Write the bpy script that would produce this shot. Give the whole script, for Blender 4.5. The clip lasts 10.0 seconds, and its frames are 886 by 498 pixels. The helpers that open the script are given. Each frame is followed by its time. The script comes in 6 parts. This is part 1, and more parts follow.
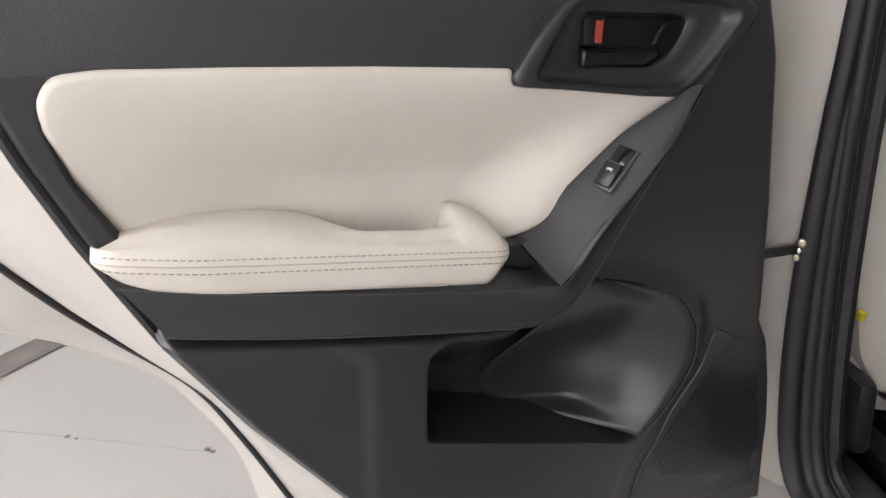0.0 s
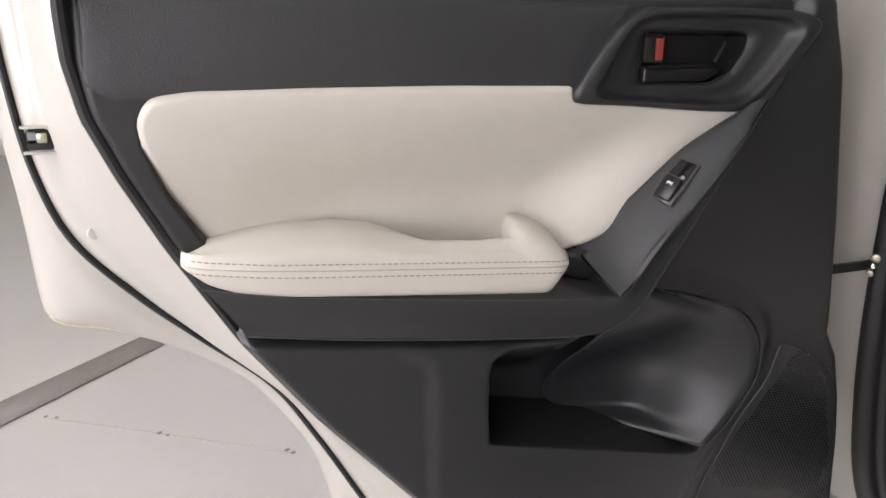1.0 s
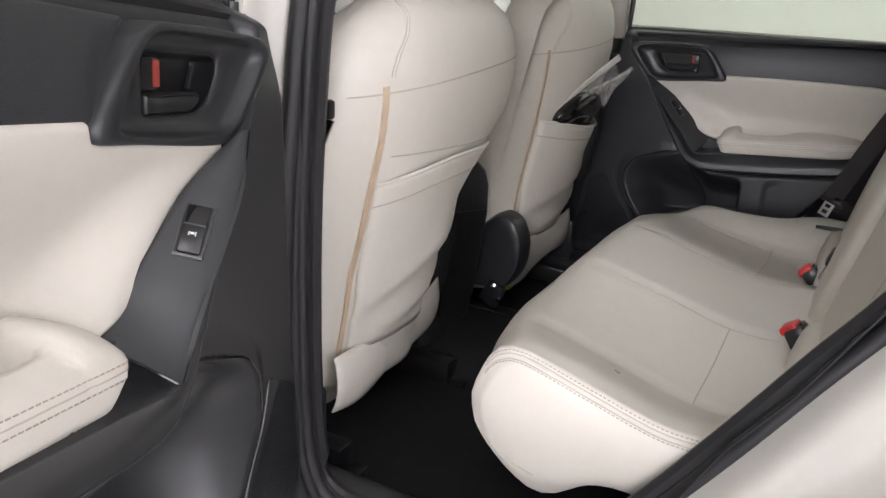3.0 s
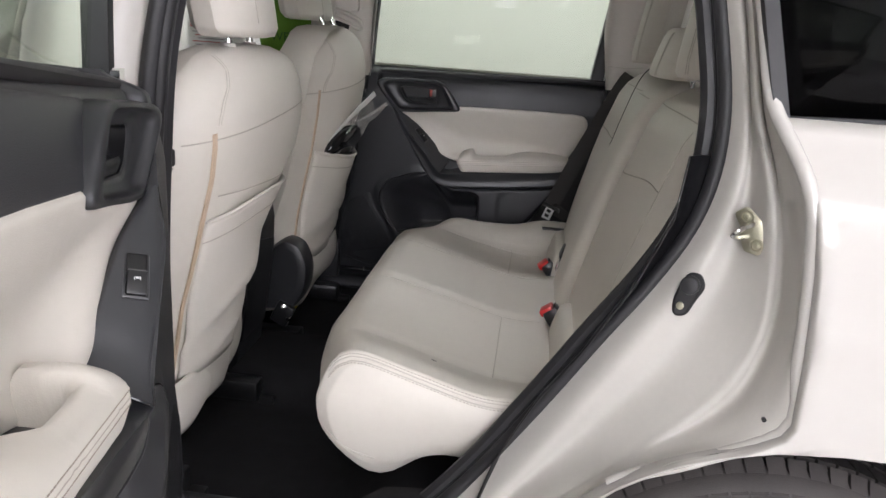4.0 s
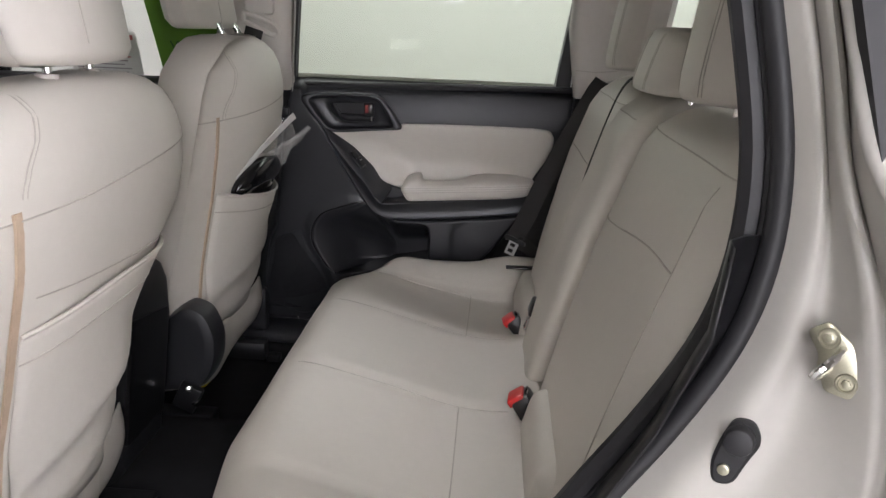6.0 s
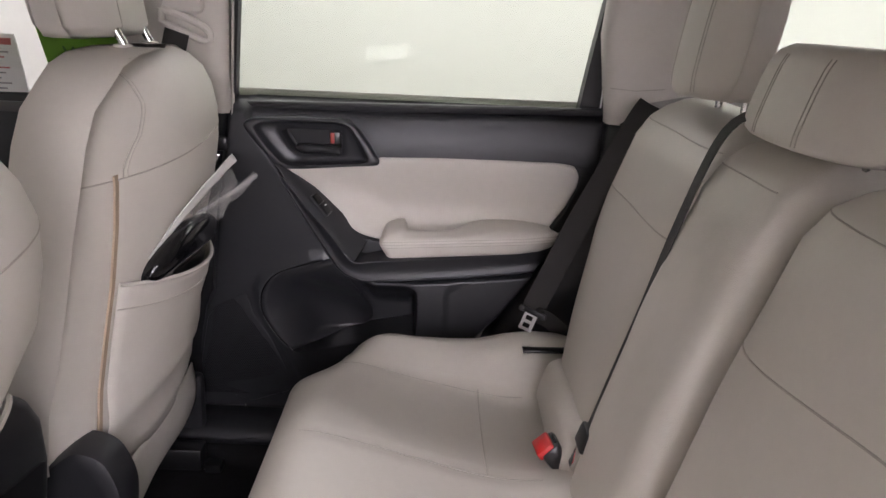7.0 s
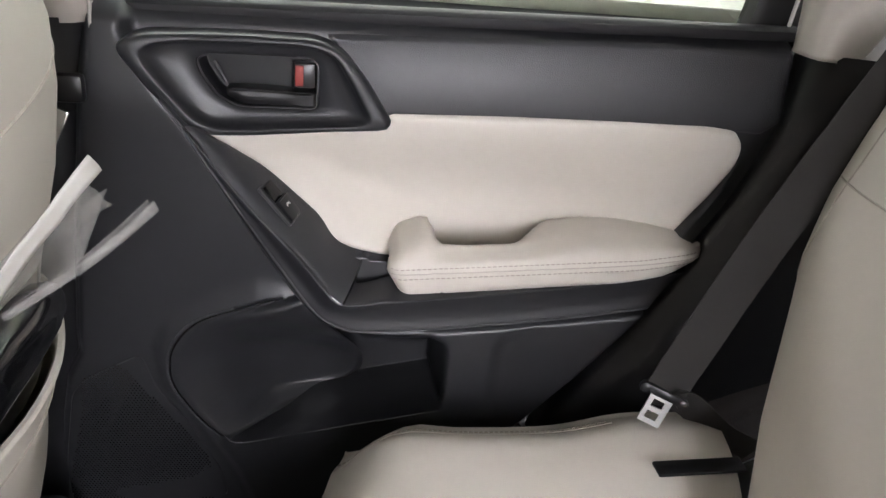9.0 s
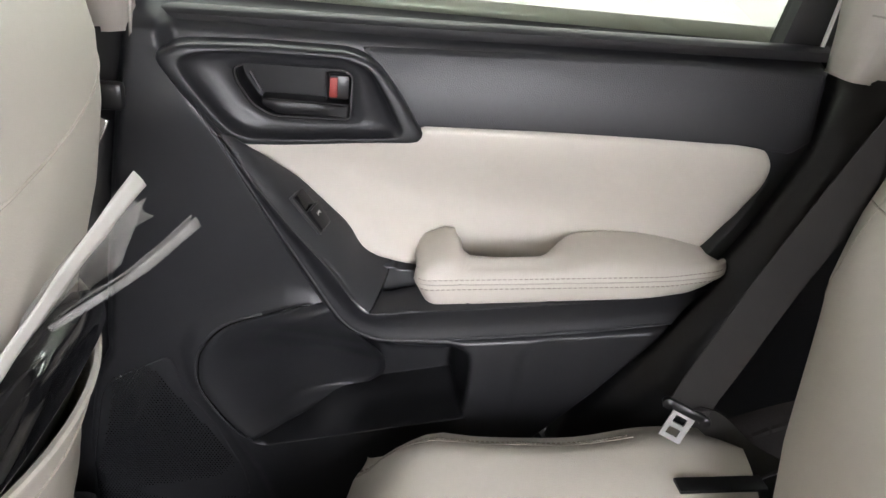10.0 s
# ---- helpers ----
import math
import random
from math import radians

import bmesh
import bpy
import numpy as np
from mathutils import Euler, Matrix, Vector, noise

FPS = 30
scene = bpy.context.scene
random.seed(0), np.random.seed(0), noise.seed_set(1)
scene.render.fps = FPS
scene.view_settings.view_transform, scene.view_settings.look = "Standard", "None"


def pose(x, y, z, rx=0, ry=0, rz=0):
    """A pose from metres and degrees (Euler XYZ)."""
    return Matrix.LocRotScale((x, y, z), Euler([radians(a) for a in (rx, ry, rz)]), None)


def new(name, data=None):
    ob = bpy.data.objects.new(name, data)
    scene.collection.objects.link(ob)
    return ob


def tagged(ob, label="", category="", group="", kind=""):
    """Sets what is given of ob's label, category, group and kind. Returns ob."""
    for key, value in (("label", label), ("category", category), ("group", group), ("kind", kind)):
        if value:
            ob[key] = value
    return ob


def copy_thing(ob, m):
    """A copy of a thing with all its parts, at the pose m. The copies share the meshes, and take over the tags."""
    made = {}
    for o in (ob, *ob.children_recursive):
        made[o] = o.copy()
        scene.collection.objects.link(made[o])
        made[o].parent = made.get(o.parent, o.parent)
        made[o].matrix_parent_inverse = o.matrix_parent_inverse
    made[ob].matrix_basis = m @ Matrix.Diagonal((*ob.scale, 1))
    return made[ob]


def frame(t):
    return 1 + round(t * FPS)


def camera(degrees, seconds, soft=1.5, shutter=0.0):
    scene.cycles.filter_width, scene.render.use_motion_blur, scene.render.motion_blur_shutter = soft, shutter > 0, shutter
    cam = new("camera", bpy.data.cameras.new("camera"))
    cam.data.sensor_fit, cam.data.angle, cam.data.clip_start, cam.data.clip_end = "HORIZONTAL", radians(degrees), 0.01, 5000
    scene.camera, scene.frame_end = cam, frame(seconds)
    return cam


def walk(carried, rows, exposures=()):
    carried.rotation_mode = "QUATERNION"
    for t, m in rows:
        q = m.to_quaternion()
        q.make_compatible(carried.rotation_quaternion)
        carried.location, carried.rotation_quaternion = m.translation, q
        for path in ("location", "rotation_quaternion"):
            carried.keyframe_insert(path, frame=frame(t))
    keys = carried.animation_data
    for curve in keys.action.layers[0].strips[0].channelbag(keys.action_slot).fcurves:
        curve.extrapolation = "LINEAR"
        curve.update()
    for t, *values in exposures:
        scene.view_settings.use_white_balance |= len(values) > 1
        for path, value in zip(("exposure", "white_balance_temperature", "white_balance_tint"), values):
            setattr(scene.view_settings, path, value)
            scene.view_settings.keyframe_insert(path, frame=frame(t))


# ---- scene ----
from mathutils.bvhtree import BVHTree

EXPOSURES = [(0.0, 0.0, 6480, 10), (1.5, -0.08, 6500, 11), (2.5, 0.10, 6350, 10), (3.0, 0.28, 6300, 11), (4.5, 0.07, 6220, 11), (5.7, 0.12, 6220, 11), (6.8, 0.52, 6320, 19), (7.5, 0.68, 6350, 23), (8.0, 0.9, 6150, 30), (8.5, 1.14, 6200, 20), (9.0, 1.26, 6250, 12), (10.0, 1.34, 6250, 10)]
cam = camera(59.65, 10.0)
PATH = [
    (0.0, 0.9140, -1.3034, 1.1833, 69.137, 3.806, 85.470),
    (0.5, 0.9392, -1.2857, 1.1894, 70.197, 4.785, 90.065),
    (1.0, 0.9519, -1.2849, 1.1914, 70.572, 5.176, 91.451),
    (1.5, 0.9326, -1.2963, 1.1911, 70.020, 4.862, 89.393),
    (2.0, 0.8066, -1.3432, 1.1601, 69.374, 3.296, 76.758),
    (2.2, 0.7276, -1.3761, 1.1492, 69.702, 2.607, 67.496),
    (2.5, 0.6659, -1.4184, 1.1599, 69.221, 0.250, 51.961),
    (2.8, 0.6616, -1.4861, 1.1658, 70.102, -1.896, 37.566),
    (3.0, 0.6541, -1.5452, 1.1810, 71.229, -2.806, 28.938),
    (3.2, 0.6390, -1.6096, 1.1990, 72.002, -3.493, 21.933),
    (4.3, 0.5223, -1.8136, 1.2354, 74.049, -3.636, 5.394),
    (4.5, 0.5180, -1.8213, 1.2371, 74.017, -3.427, 4.876),
    (5.0, 0.5172, -1.7980, 1.2339, 74.019, -2.933, 4.558),
    (5.5, 0.5390, -1.6276, 1.2314, 73.991, -2.577, 4.578),
    (5.7, 0.5570, -1.5250, 1.2402, 73.895, -2.329, 4.428),
    (6.8, 0.4522, -0.9436, 1.2865, 72.599, -2.517, 1.272),
    (7.0, 0.4237, -0.8443, 1.2864, 72.606, -2.473, 0.183),
    (7.2, 0.3920, -0.7405, 1.2788, 72.465, -2.327, -1.290),
    (7.5, 0.3496, -0.5308, 1.2434, 72.239, -3.070, -3.215),
    (8.0, 0.2942, -0.2409, 1.2304, 67.318, -4.070, -4.892),
    (8.5, 0.2565, -0.1288, 1.2317, 64.229, -4.404, -5.736),
    (9.0, 0.2434, -0.0922, 1.2334, 63.450, -5.011, -6.684),
    (9.5, 0.2373, -0.0863, 1.2426, 62.989, -5.497, -6.440),
    (10.0, 0.2278, -0.0892, 1.2518, 62.935, -5.830, -5.017),
]
walk(cam, [(t, pose(x, y, z, rx, ry, rz)) for t, x, y, z, rx, ry, rz in PATH], EXPOSURES)

# ---- light: a white photo booth lit by added panels out of view ----
world = bpy.data.worlds.new("booth_air")
world.use_nodes = True
world.node_tree.nodes["Background"].inputs[0].default_value = (1.0, 0.98, 0.95, 1)
world.node_tree.nodes["Background"].inputs[1].default_value = 0.2
scene.world = world
# strengths of the added lamps, all of them unseen
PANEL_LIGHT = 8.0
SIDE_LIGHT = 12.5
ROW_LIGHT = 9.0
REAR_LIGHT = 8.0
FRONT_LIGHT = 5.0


# ---- materials ----
def material(name, color, rough=0.5, metal=0.0, coat=0.0, spec=0.5, grain=0.0, scale=800.0, cells=False,
             vary=0.06, vary_scale=6.0, sheen=0.0, wear=0.0, wrinkle=0.0):
    """A surface with broad stains, fine grain and a little change of gloss."""
    m = bpy.data.materials.new(name)
    m.use_nodes = True
    nt = m.node_tree
    b = nt.nodes["Principled BSDF"]
    b.inputs["Metallic"].default_value = metal
    b.inputs["Coat Weight"].default_value = coat
    b.inputs["Coat Roughness"].default_value = 0.06
    b.inputs["Specular IOR Level"].default_value = spec
    b.inputs["Sheen Weight"].default_value = sheen
    co = nt.nodes.new("ShaderNodeTexCoord")
    broad = nt.nodes.new("ShaderNodeTexNoise")
    broad.inputs["Scale"].default_value = vary_scale
    broad.inputs["Detail"].default_value = 4
    fine = nt.nodes.new("ShaderNodeTexNoise")
    fine.inputs["Scale"].default_value = vary_scale * 14
    fine.inputs["Detail"].default_value = 3
    for n in (broad, fine):
        nt.links.new(co.outputs["Object"], n.inputs["Vector"])
    both = nt.nodes.new("ShaderNodeMath")
    both.operation = "MULTIPLY_ADD"
    both.inputs[1].default_value = 0.4
    nt.links.new(fine.outputs["Fac"], both.inputs[0])
    nt.links.new(broad.outputs["Fac"], both.inputs[2])
    ramp = nt.nodes.new("ShaderNodeMapRange")
    ramp.inputs["From Min"].default_value, ramp.inputs["From Max"].default_value = 0.45, 0.95
    nt.links.new(both.outputs[0], ramp.inputs["Value"])
    mix = nt.nodes.new("ShaderNodeMix")
    mix.data_type = "RGBA"
    mix.inputs["A"].default_value = (*[c * (1 - vary) for c in color], 1)
    mix.inputs["B"].default_value = (*[min(1.0, c * (1 + vary)) for c in color], 1)
    nt.links.new(ramp.outputs[0], mix.inputs["Factor"])
    nt.links.new(mix.outputs["Result"], b.inputs["Base Color"])
    gloss = nt.nodes.new("ShaderNodeMapRange")
    gloss.inputs["To Min"].default_value, gloss.inputs["To Max"].default_value = rough * (0.9 - wear), rough * (1.1 + wear)
    nt.links.new(both.outputs[0], gloss.inputs["Value"])
    nt.links.new(gloss.outputs[0], b.inputs["Roughness"])
    if grain:
        if cells:
            tex = nt.nodes.new("ShaderNodeTexVoronoi")
            tex.feature = "SMOOTH_F1"
            out = tex.outputs["Distance"]
        else:
            tex = nt.nodes.new("ShaderNodeTexNoise")
            tex.inputs["Detail"].default_value = 2
            out = tex.outputs["Fac"]
        tex.inputs["Scale"].default_value = scale
        nt.links.new(co.outputs["Object"], tex.inputs["Vector"])
        bump = nt.nodes.new("ShaderNodeBump")
        bump.inputs["Strength"].default_value = grain
        bump.inputs["Distance"].default_value = 0.0006
        nt.links.new(out, bump.inputs["Height"])
        nt.links.new(bump.outputs[0], b.inputs["Normal"])
        if wrinkle:
            soft = nt.nodes.new("ShaderNodeTexNoise")
            soft.inputs["Scale"].default_value = 16
            soft.inputs["Detail"].default_value = 3
            soft.inputs["Distortion"].default_value = 0.6
            nt.links.new(co.outputs["Object"], soft.inputs["Vector"])
            wave = nt.nodes.new("ShaderNodeBump")
            wave.inputs["Strength"].default_value = wrinkle
            wave.inputs["Distance"].default_value = 0.006
            nt.links.new(soft.outputs["Fac"], wave.inputs["Height"])
            nt.links.new(wave.outputs[0], bump.inputs["Normal"])
    return m


def glass(name, tint):
    m = bpy.data.materials.new(name)
    m.use_nodes = True
    nt = m.node_tree
    nt.nodes.remove(nt.nodes["Principled BSDF"])
    clear = nt.nodes.new("ShaderNodeBsdfTransparent")
    clear.inputs["Color"].default_value = (*tint, 1)
    shine = nt.nodes.new("ShaderNodeBsdfGlossy")
    shine.inputs["Roughness"].default_value = 0.01
    face = nt.nodes.new("ShaderNodeLayerWeight")
    power = nt.nodes.new("ShaderNodeMath")
    power.operation = "POWER"
    power.inputs[1].default_value = 4.0
    nt.links.new(face.outputs["Facing"], power.inputs[0])
    edge = nt.nodes.new("ShaderNodeMath")
    edge.operation = "MULTIPLY_ADD"
    edge.inputs[1].default_value, edge.inputs[2].default_value = 0.55, 0.02
    nt.links.new(power.outputs[0], edge.inputs[0])
    mix = nt.nodes.new("ShaderNodeMixShader")
    nt.links.new(edge.outputs[0], mix.inputs[0])
    nt.links.new(clear.outputs[0], mix.inputs[1])
    nt.links.new(shine.outputs[0], mix.inputs[2])
    nt.links.new(mix.outputs[0], nt.nodes["Material Output"].inputs["Surface"])
    return m


def lamp_material(name, color, strength):
    m = bpy.data.materials.new(name)
    m.use_nodes = True
    nt = m.node_tree
    nt.nodes.remove(nt.nodes["Principled BSDF"])
    e = nt.nodes.new("ShaderNodeEmission")
    e.inputs[0].default_value = (*color, 1)
    e.inputs[1].default_value = strength
    nt.links.new(e.outputs[0], nt.nodes["Material Output"].inputs["Surface"])
    return m


LEATHER = material("cream_leather", (0.630, 0.592, 0.533), 0.40, grain=0.25, scale=900, cells=True, vary=0.035, vary_scale=5, wear=0.1, wrinkle=0.16)
LEATHER_SIDE = material("cream_vinyl", (0.635, 0.597, 0.538), 0.48, grain=0.2, scale=1100, cells=True, vary=0.035, vary_scale=7, wrinkle=0.2)
THREAD = material("grey_thread", (0.36, 0.32, 0.27), 0.8, vary=0.15, vary_scale=60)
SEAM = material("seam_shadow", (0.47, 0.435, 0.385), 0.8, vary=0.1)
STRIPE = material("tan_piping", (0.56, 0.43, 0.31), 0.7, grain=0.3, scale=1500, vary=0.12, vary_scale=30)
PLASTIC = material("charcoal_plastic", (0.022, 0.0225, 0.025), 0.32, grain=0.2, scale=1300, vary=0.12, vary_scale=5, wear=0.12)
GRAINED = material("grained_charcoal_vinyl", (0.032, 0.0325, 0.036), 0.36, grain=0.5, scale=950, cells=True, vary=0.1, vary_scale=5)
SATIN = material("satin_grey_plastic", (0.032, 0.033, 0.036), 0.36, grain=0.6, scale=1800, vary=0.1, vary_scale=18)
LINER = material("charcoal_liner", (0.023, 0.0235, 0.026), 0.29, grain=0.25, scale=1500, vary=0.1, vary_scale=9, wear=0.08)
GLOSSY = material("smooth_black_plastic", (0.010, 0.010, 0.011), 0.28, grain=0.02, scale=1500, vary=0.1, vary_scale=9, wear=0.05)
PIANO = material("gloss_black_plastic", (0.008, 0.008, 0.009), 0.08, vary=0.1)
RUBBER = material("black_rubber", (0.013, 0.0125, 0.0145), 0.5, vary=0.2, vary_scale=12)
CARPET = material("black_carpet", (0.012, 0.012, 0.013), 0.95, grain=1.0, scale=900, vary=0.3, vary_scale=30, spec=0.2)
PAINT = material("pearl_white_paint", (0.46, 0.438, 0.408), 0.32, coat=0.8, vary=0.02, vary_scale=3)
JAMB = material("pearl_white_jamb_paint", (0.46, 0.438, 0.402), 0.38, coat=0.35, vary=0.045, vary_scale=8, wear=0.15)
SEALER = material("yellowed_seam_sealer", (0.60, 0.56, 0.43), 0.55, vary=0.1, vary_scale=25)
STEEL = material("zinc_steel", (0.46, 0.44, 0.34), 0.34, metal=1.0, vary=0.15, vary_scale=40)
CHROME = material("chrome", (0.75, 0.75, 0.74), 0.12, metal=1.0, vary=0.05)
RED = material("red_plastic", (0.72, 0.03, 0.028), 0.35, vary=0.06)
RED_DULL = material("red_lock_mark", (0.33, 0.045, 0.035), 0.5, vary=0.1, vary_scale=40)
YELLOW = material("yellow_tag", (0.65, 0.55, 0.03), 0.6, vary=0.1)
WEBBING = material("grey_webbing", (0.032, 0.030, 0.029), 0.75, grain=0.8, scale=1600, vary=0.12, vary_scale=40)
BEIGE = material("beige_pillar_trim", (0.66, 0.62, 0.57), 0.6, grain=0.3, scale=900, vary=0.04, vary_scale=8)
TYRE = material("tyre_rubber", (0.034, 0.0295, 0.028), 0.7, grain=0.5, scale=500, vary=0.25, vary_scale=20)
ALLOY = material("alloy_wheel", (0.55, 0.55, 0.56), 0.3, metal=0.9, vary=0.06)
MARK = material("light_marking", (0.75, 0.75, 0.74), 0.5, vary=0.05)
PAPER = material("white_paper", (0.72, 0.71, 0.68), 0.7, vary=0.04)
GREEN = material("green_card", (0.13, 0.30, 0.025), 0.5, vary=0.06)
GREEN_DARK = material("dark_green_print", (0.03, 0.11, 0.015), 0.5, vary=0.05)
PRINT = material("grey_print", (0.30, 0.28, 0.27), 0.7, vary=0.1)
PRINT_RED = material("faded_red_print", (0.50, 0.14, 0.13), 0.7, vary=0.1)
SWITCH_RIM = material("grey_switch_rim", (0.07, 0.07, 0.073), 0.3, vary=0.1)
JOINT = material("floor_joint_grey", (0.36, 0.345, 0.33), 0.6, vary=0.1)
FLOOR = material("grey_booth_floor", (0.50, 0.485, 0.47), 0.45, grain=0.15, scale=60, vary=0.05, vary_scale=1.5, wear=0.2)
BAND = material("dark_floor_band", (0.20, 0.18, 0.17), 0.6, vary=0.12, vary_scale=5)
WALL = material("white_booth_wall", (0.80, 0.80, 0.765), 0.7, vary=0.02, vary_scale=0.8)
SCUFF = material("dark_scuff", (0.12, 0.11, 0.10), 0.7, vary=0.2)
GLASS = glass("clear_glass", (0.97, 0.98, 0.96))
GLASS_TINT = glass("tinted_glass", (0.87, 0.91, 0.85))
GLASS_DARK = glass("privacy_glass", (0.10, 0.10, 0.11))
# glow of the added lamps, overhead and beside the car
GLOW = lamp_material("added_ceiling_glow", (1.0, 0.965, 0.975), PANEL_LIGHT)
GLOW_ROW = lamp_material("added_row_glow", (1.0, 0.965, 0.975), ROW_LIGHT)
GLOW_FRONT = lamp_material("added_front_glow", (1.0, 0.965, 0.975), FRONT_LIGHT)
GLOW_SIDE = lamp_material("added_side_glow", (1.0, 0.968, 0.985), SIDE_LIGHT)
GLOW_REAR = lamp_material("added_rear_glow", (1.0, 0.955, 0.995), REAR_LIGHT)


# ---- shape helpers ----
def V(*a):
    return Vector(a)


def spline(points, n):
    """n points spread along a smooth curve through the control points."""
    p = [Vector(q) for q in points]
    p = [p[0] * 2 - p[1]] + p + [p[-1] * 2 - p[-2]]
    dense = []
    for i in range(1, len(p) - 2):
        a, b, c, d = p[i - 1 : i + 3]
        for k in range(16):
            t = k / 16
            dense.append(0.5 * ((2 * b) + (c - a) * t + (2 * a - 5 * b + 4 * c - d) * t * t + (3 * b - a - 3 * c + d) * t**3))
    dense.append(p[-2])
    length = [0.0]
    for a, b in zip(dense, dense[1:]):
        length.append(length[-1] + (b - a).length)
    out, j = [], 0
    for k in range(n):
        s = length[-1] * k / (n - 1)
        while j < len(length) - 2 and length[j + 1] < s:
            j += 1
        span = max(length[j + 1] - length[j], 1e-9)
        out.append(dense[j].lerp(dense[j + 1], (s - length[j]) / span))
    return out


def table(rows, x):
    """Straight interpolation in rows of (x, value), x rising."""
    return float(np.interp(x, [r[0] for r in rows], [r[1] for r in rows]))


def ease(t):
    t = min(1.0, max(0.0, t))
    return t * t * (3 - 2 * t)


def loft(rows, ring=False, caps=False, bm=None):
    """Quads between rows of points. ring: each row closes on itself. caps: the ends are filled."""
    bm = bm or bmesh.new()
    v = [[bm.verts.new(p) for p in r] for r in rows]
    n = len(rows[0])
    for a, b in zip(v, v[1:]):
        for i in range(n if ring else n - 1):
            j = (i + 1) % n
            bm.faces.new((a[i], a[j], b[j], b[i]))
    if caps:
        bm.faces.new(list(reversed(v[0])))
        bm.faces.new(v[-1])
    return bm


def tube(points, r, sides=8, bm=None, flat=1.0):
    """A round bar along points."""
    pts = [Vector(p) for p in points]
    rows, up = [], V(0, 0, 1)
    for i, p in enumerate(pts):
        d = (pts[min(i + 1, len(pts) - 1)] - pts[max(i - 1, 0)]).normalized()
        if abs(d.dot(up)) > 0.95:
            up = V(1, 0, 0)
        s = d.cross(up).normalized()
        u = s.cross(d)
        up = u
        rows.append([p + s * r * math.cos(a) + u * r * flat * math.sin(a) for a in (2 * math.pi * k / sides for k in range(sides))])
    return loft(rows, True, True, bm)


def strap(points, across, width, thick=0.0015):
    """A flat band along points, its width along the given directions."""
    rows = []
    pts = [Vector(p) for p in points]
    for i, p in enumerate(pts):
        d = (pts[min(i + 1, len(pts) - 1)] - pts[max(i - 1, 0)]).normalized()
        a = Vector(across[i] if isinstance(across, list) else across)
        a = (a - d * a.dot(d)).normalized()
        n = d.cross(a).normalized()
        w, h = a * width / 2, n * thick / 2
        rows.append([p - w - h, p + w - h, p + w + h, p - w + h])
    return loft(rows, True, True)


def block(center, size, bevel=0.004, turn=None, seg=2):
    bm = bmesh.new()
    bmesh.ops.create_cube(bm, size=1.0)
    for v in bm.verts:
        v.co = Vector([c * s for c, s in zip(v.co, size)])
    if bevel:
        bmesh.ops.bevel(bm, geom=bm.edges[:], offset=bevel, segments=seg, affect="EDGES", profile=0.5)
    m = Matrix.Translation(center) @ (turn or Matrix())
    bmesh.ops.transform(bm, matrix=m, verts=bm.verts)
    return bm


def disc(center, r, depth, axis, sides=24, bevel=0.0):
    bm = bmesh.new()
    bmesh.ops.create_cone(bm, cap_ends=True, segments=sides, radius1=r, radius2=r, depth=depth)
    if bevel:
        rim = [e for e in bm.edges if abs(e.verts[0].co.z - e.verts[1].co.z) < 1e-6]
        bmesh.ops.bevel(bm, geom=rim, offset=bevel, segments=2, affect="EDGES", profile=0.5)
    turn = Vector((0, 0, 1)).rotation_difference(Vector(axis)).to_matrix().to_4x4()
    bmesh.ops.transform(bm, matrix=Matrix.Translation(center) @ turn, verts=bm.verts)
    return bm


def inset_ring(ring, d):
    """A closed 2D ring moved inwards by d."""
    n = len(ring)
    area = sum(ring[i][0] * ring[(i + 1) % n][1] - ring[(i + 1) % n][0] * ring[i][1] for i in range(n))
    s = 1 if area > 0 else -1
    out = []
    for i in range(n):
        a, b, c = Vector(ring[i - 1]), Vector(ring[i]), Vector(ring[(i + 1) % n])
        t = (c - a)
        t.normalize()
        out.append(b + Vector((-t.y, t.x)) * s * d)
    return out


def rounded(points, r=0.01, k=5):
    """A closed 2D outline with its corners rounded."""
    out, n = [], len(points)
    for i in range(n):
        a, b, c = Vector(points[i - 1]), Vector(points[i]), Vector(points[(i + 1) % n])
        rr = min(r, (a - b).length * 0.45, (c - b).length * 0.45)
        p, q = b + (a - b).normalized() * rr, b + (c - b).normalized() * rr
        for j in range(k + 1):
            t = j / k
            out.append(p * (1 - t) ** 2 + b * 2 * t * (1 - t) + q * t * t)
    return out


def dense_ring(ring, step):
    out = []
    for i, a in enumerate(ring):
        b = ring[(i + 1) % len(ring)]
        k = max(1, int((Vector(b) - Vector(a)).length / step))
        out += [Vector(a).lerp(Vector(b), j / k) for j in range(k)]
    return out


def plate(ring, at, profile, middle=None, soft=None):
    """A padded plate: rings of the outline, moved in by d and raised by h, for (d, h) in profile. at(x, z, h) gives the place.
    middle: the face is filled by rings that close in on it. soft(p): how much of each step inwards a point of the outline takes."""
    rows = []
    for d, h in profile:
        rr = inset_ring(ring, d) if d else ring
        if soft:
            rr = [Vector(p).lerp(Vector(q), soft(p)) for p, q in zip(ring, rr)]
        rows.append([at(p[0], p[1], h) for p in rr])
    if middle is not None:
        for k in range(1, 16):
            rows.append([at(*p.lerp(middle, k / 16), profile[-1][1]) for p in rr])
    bm = loft(rows, True)
    bm.verts.ensure_lookup_table()
    n = len(ring)
    last = bm.verts[len(bm.verts) - n :]
    f = bm.faces.new(last)
    bmesh.ops.triangulate(bm, faces=[f])
    bmesh.ops.recalc_face_normals(bm, faces=bm.faces[:])
    return bm


def thing(name, base, label, category, group="", kind=""):
    e = new(name)
    e.empty_display_size = 0.1
    e.location = base
    return tagged(e, label, category, group, kind)


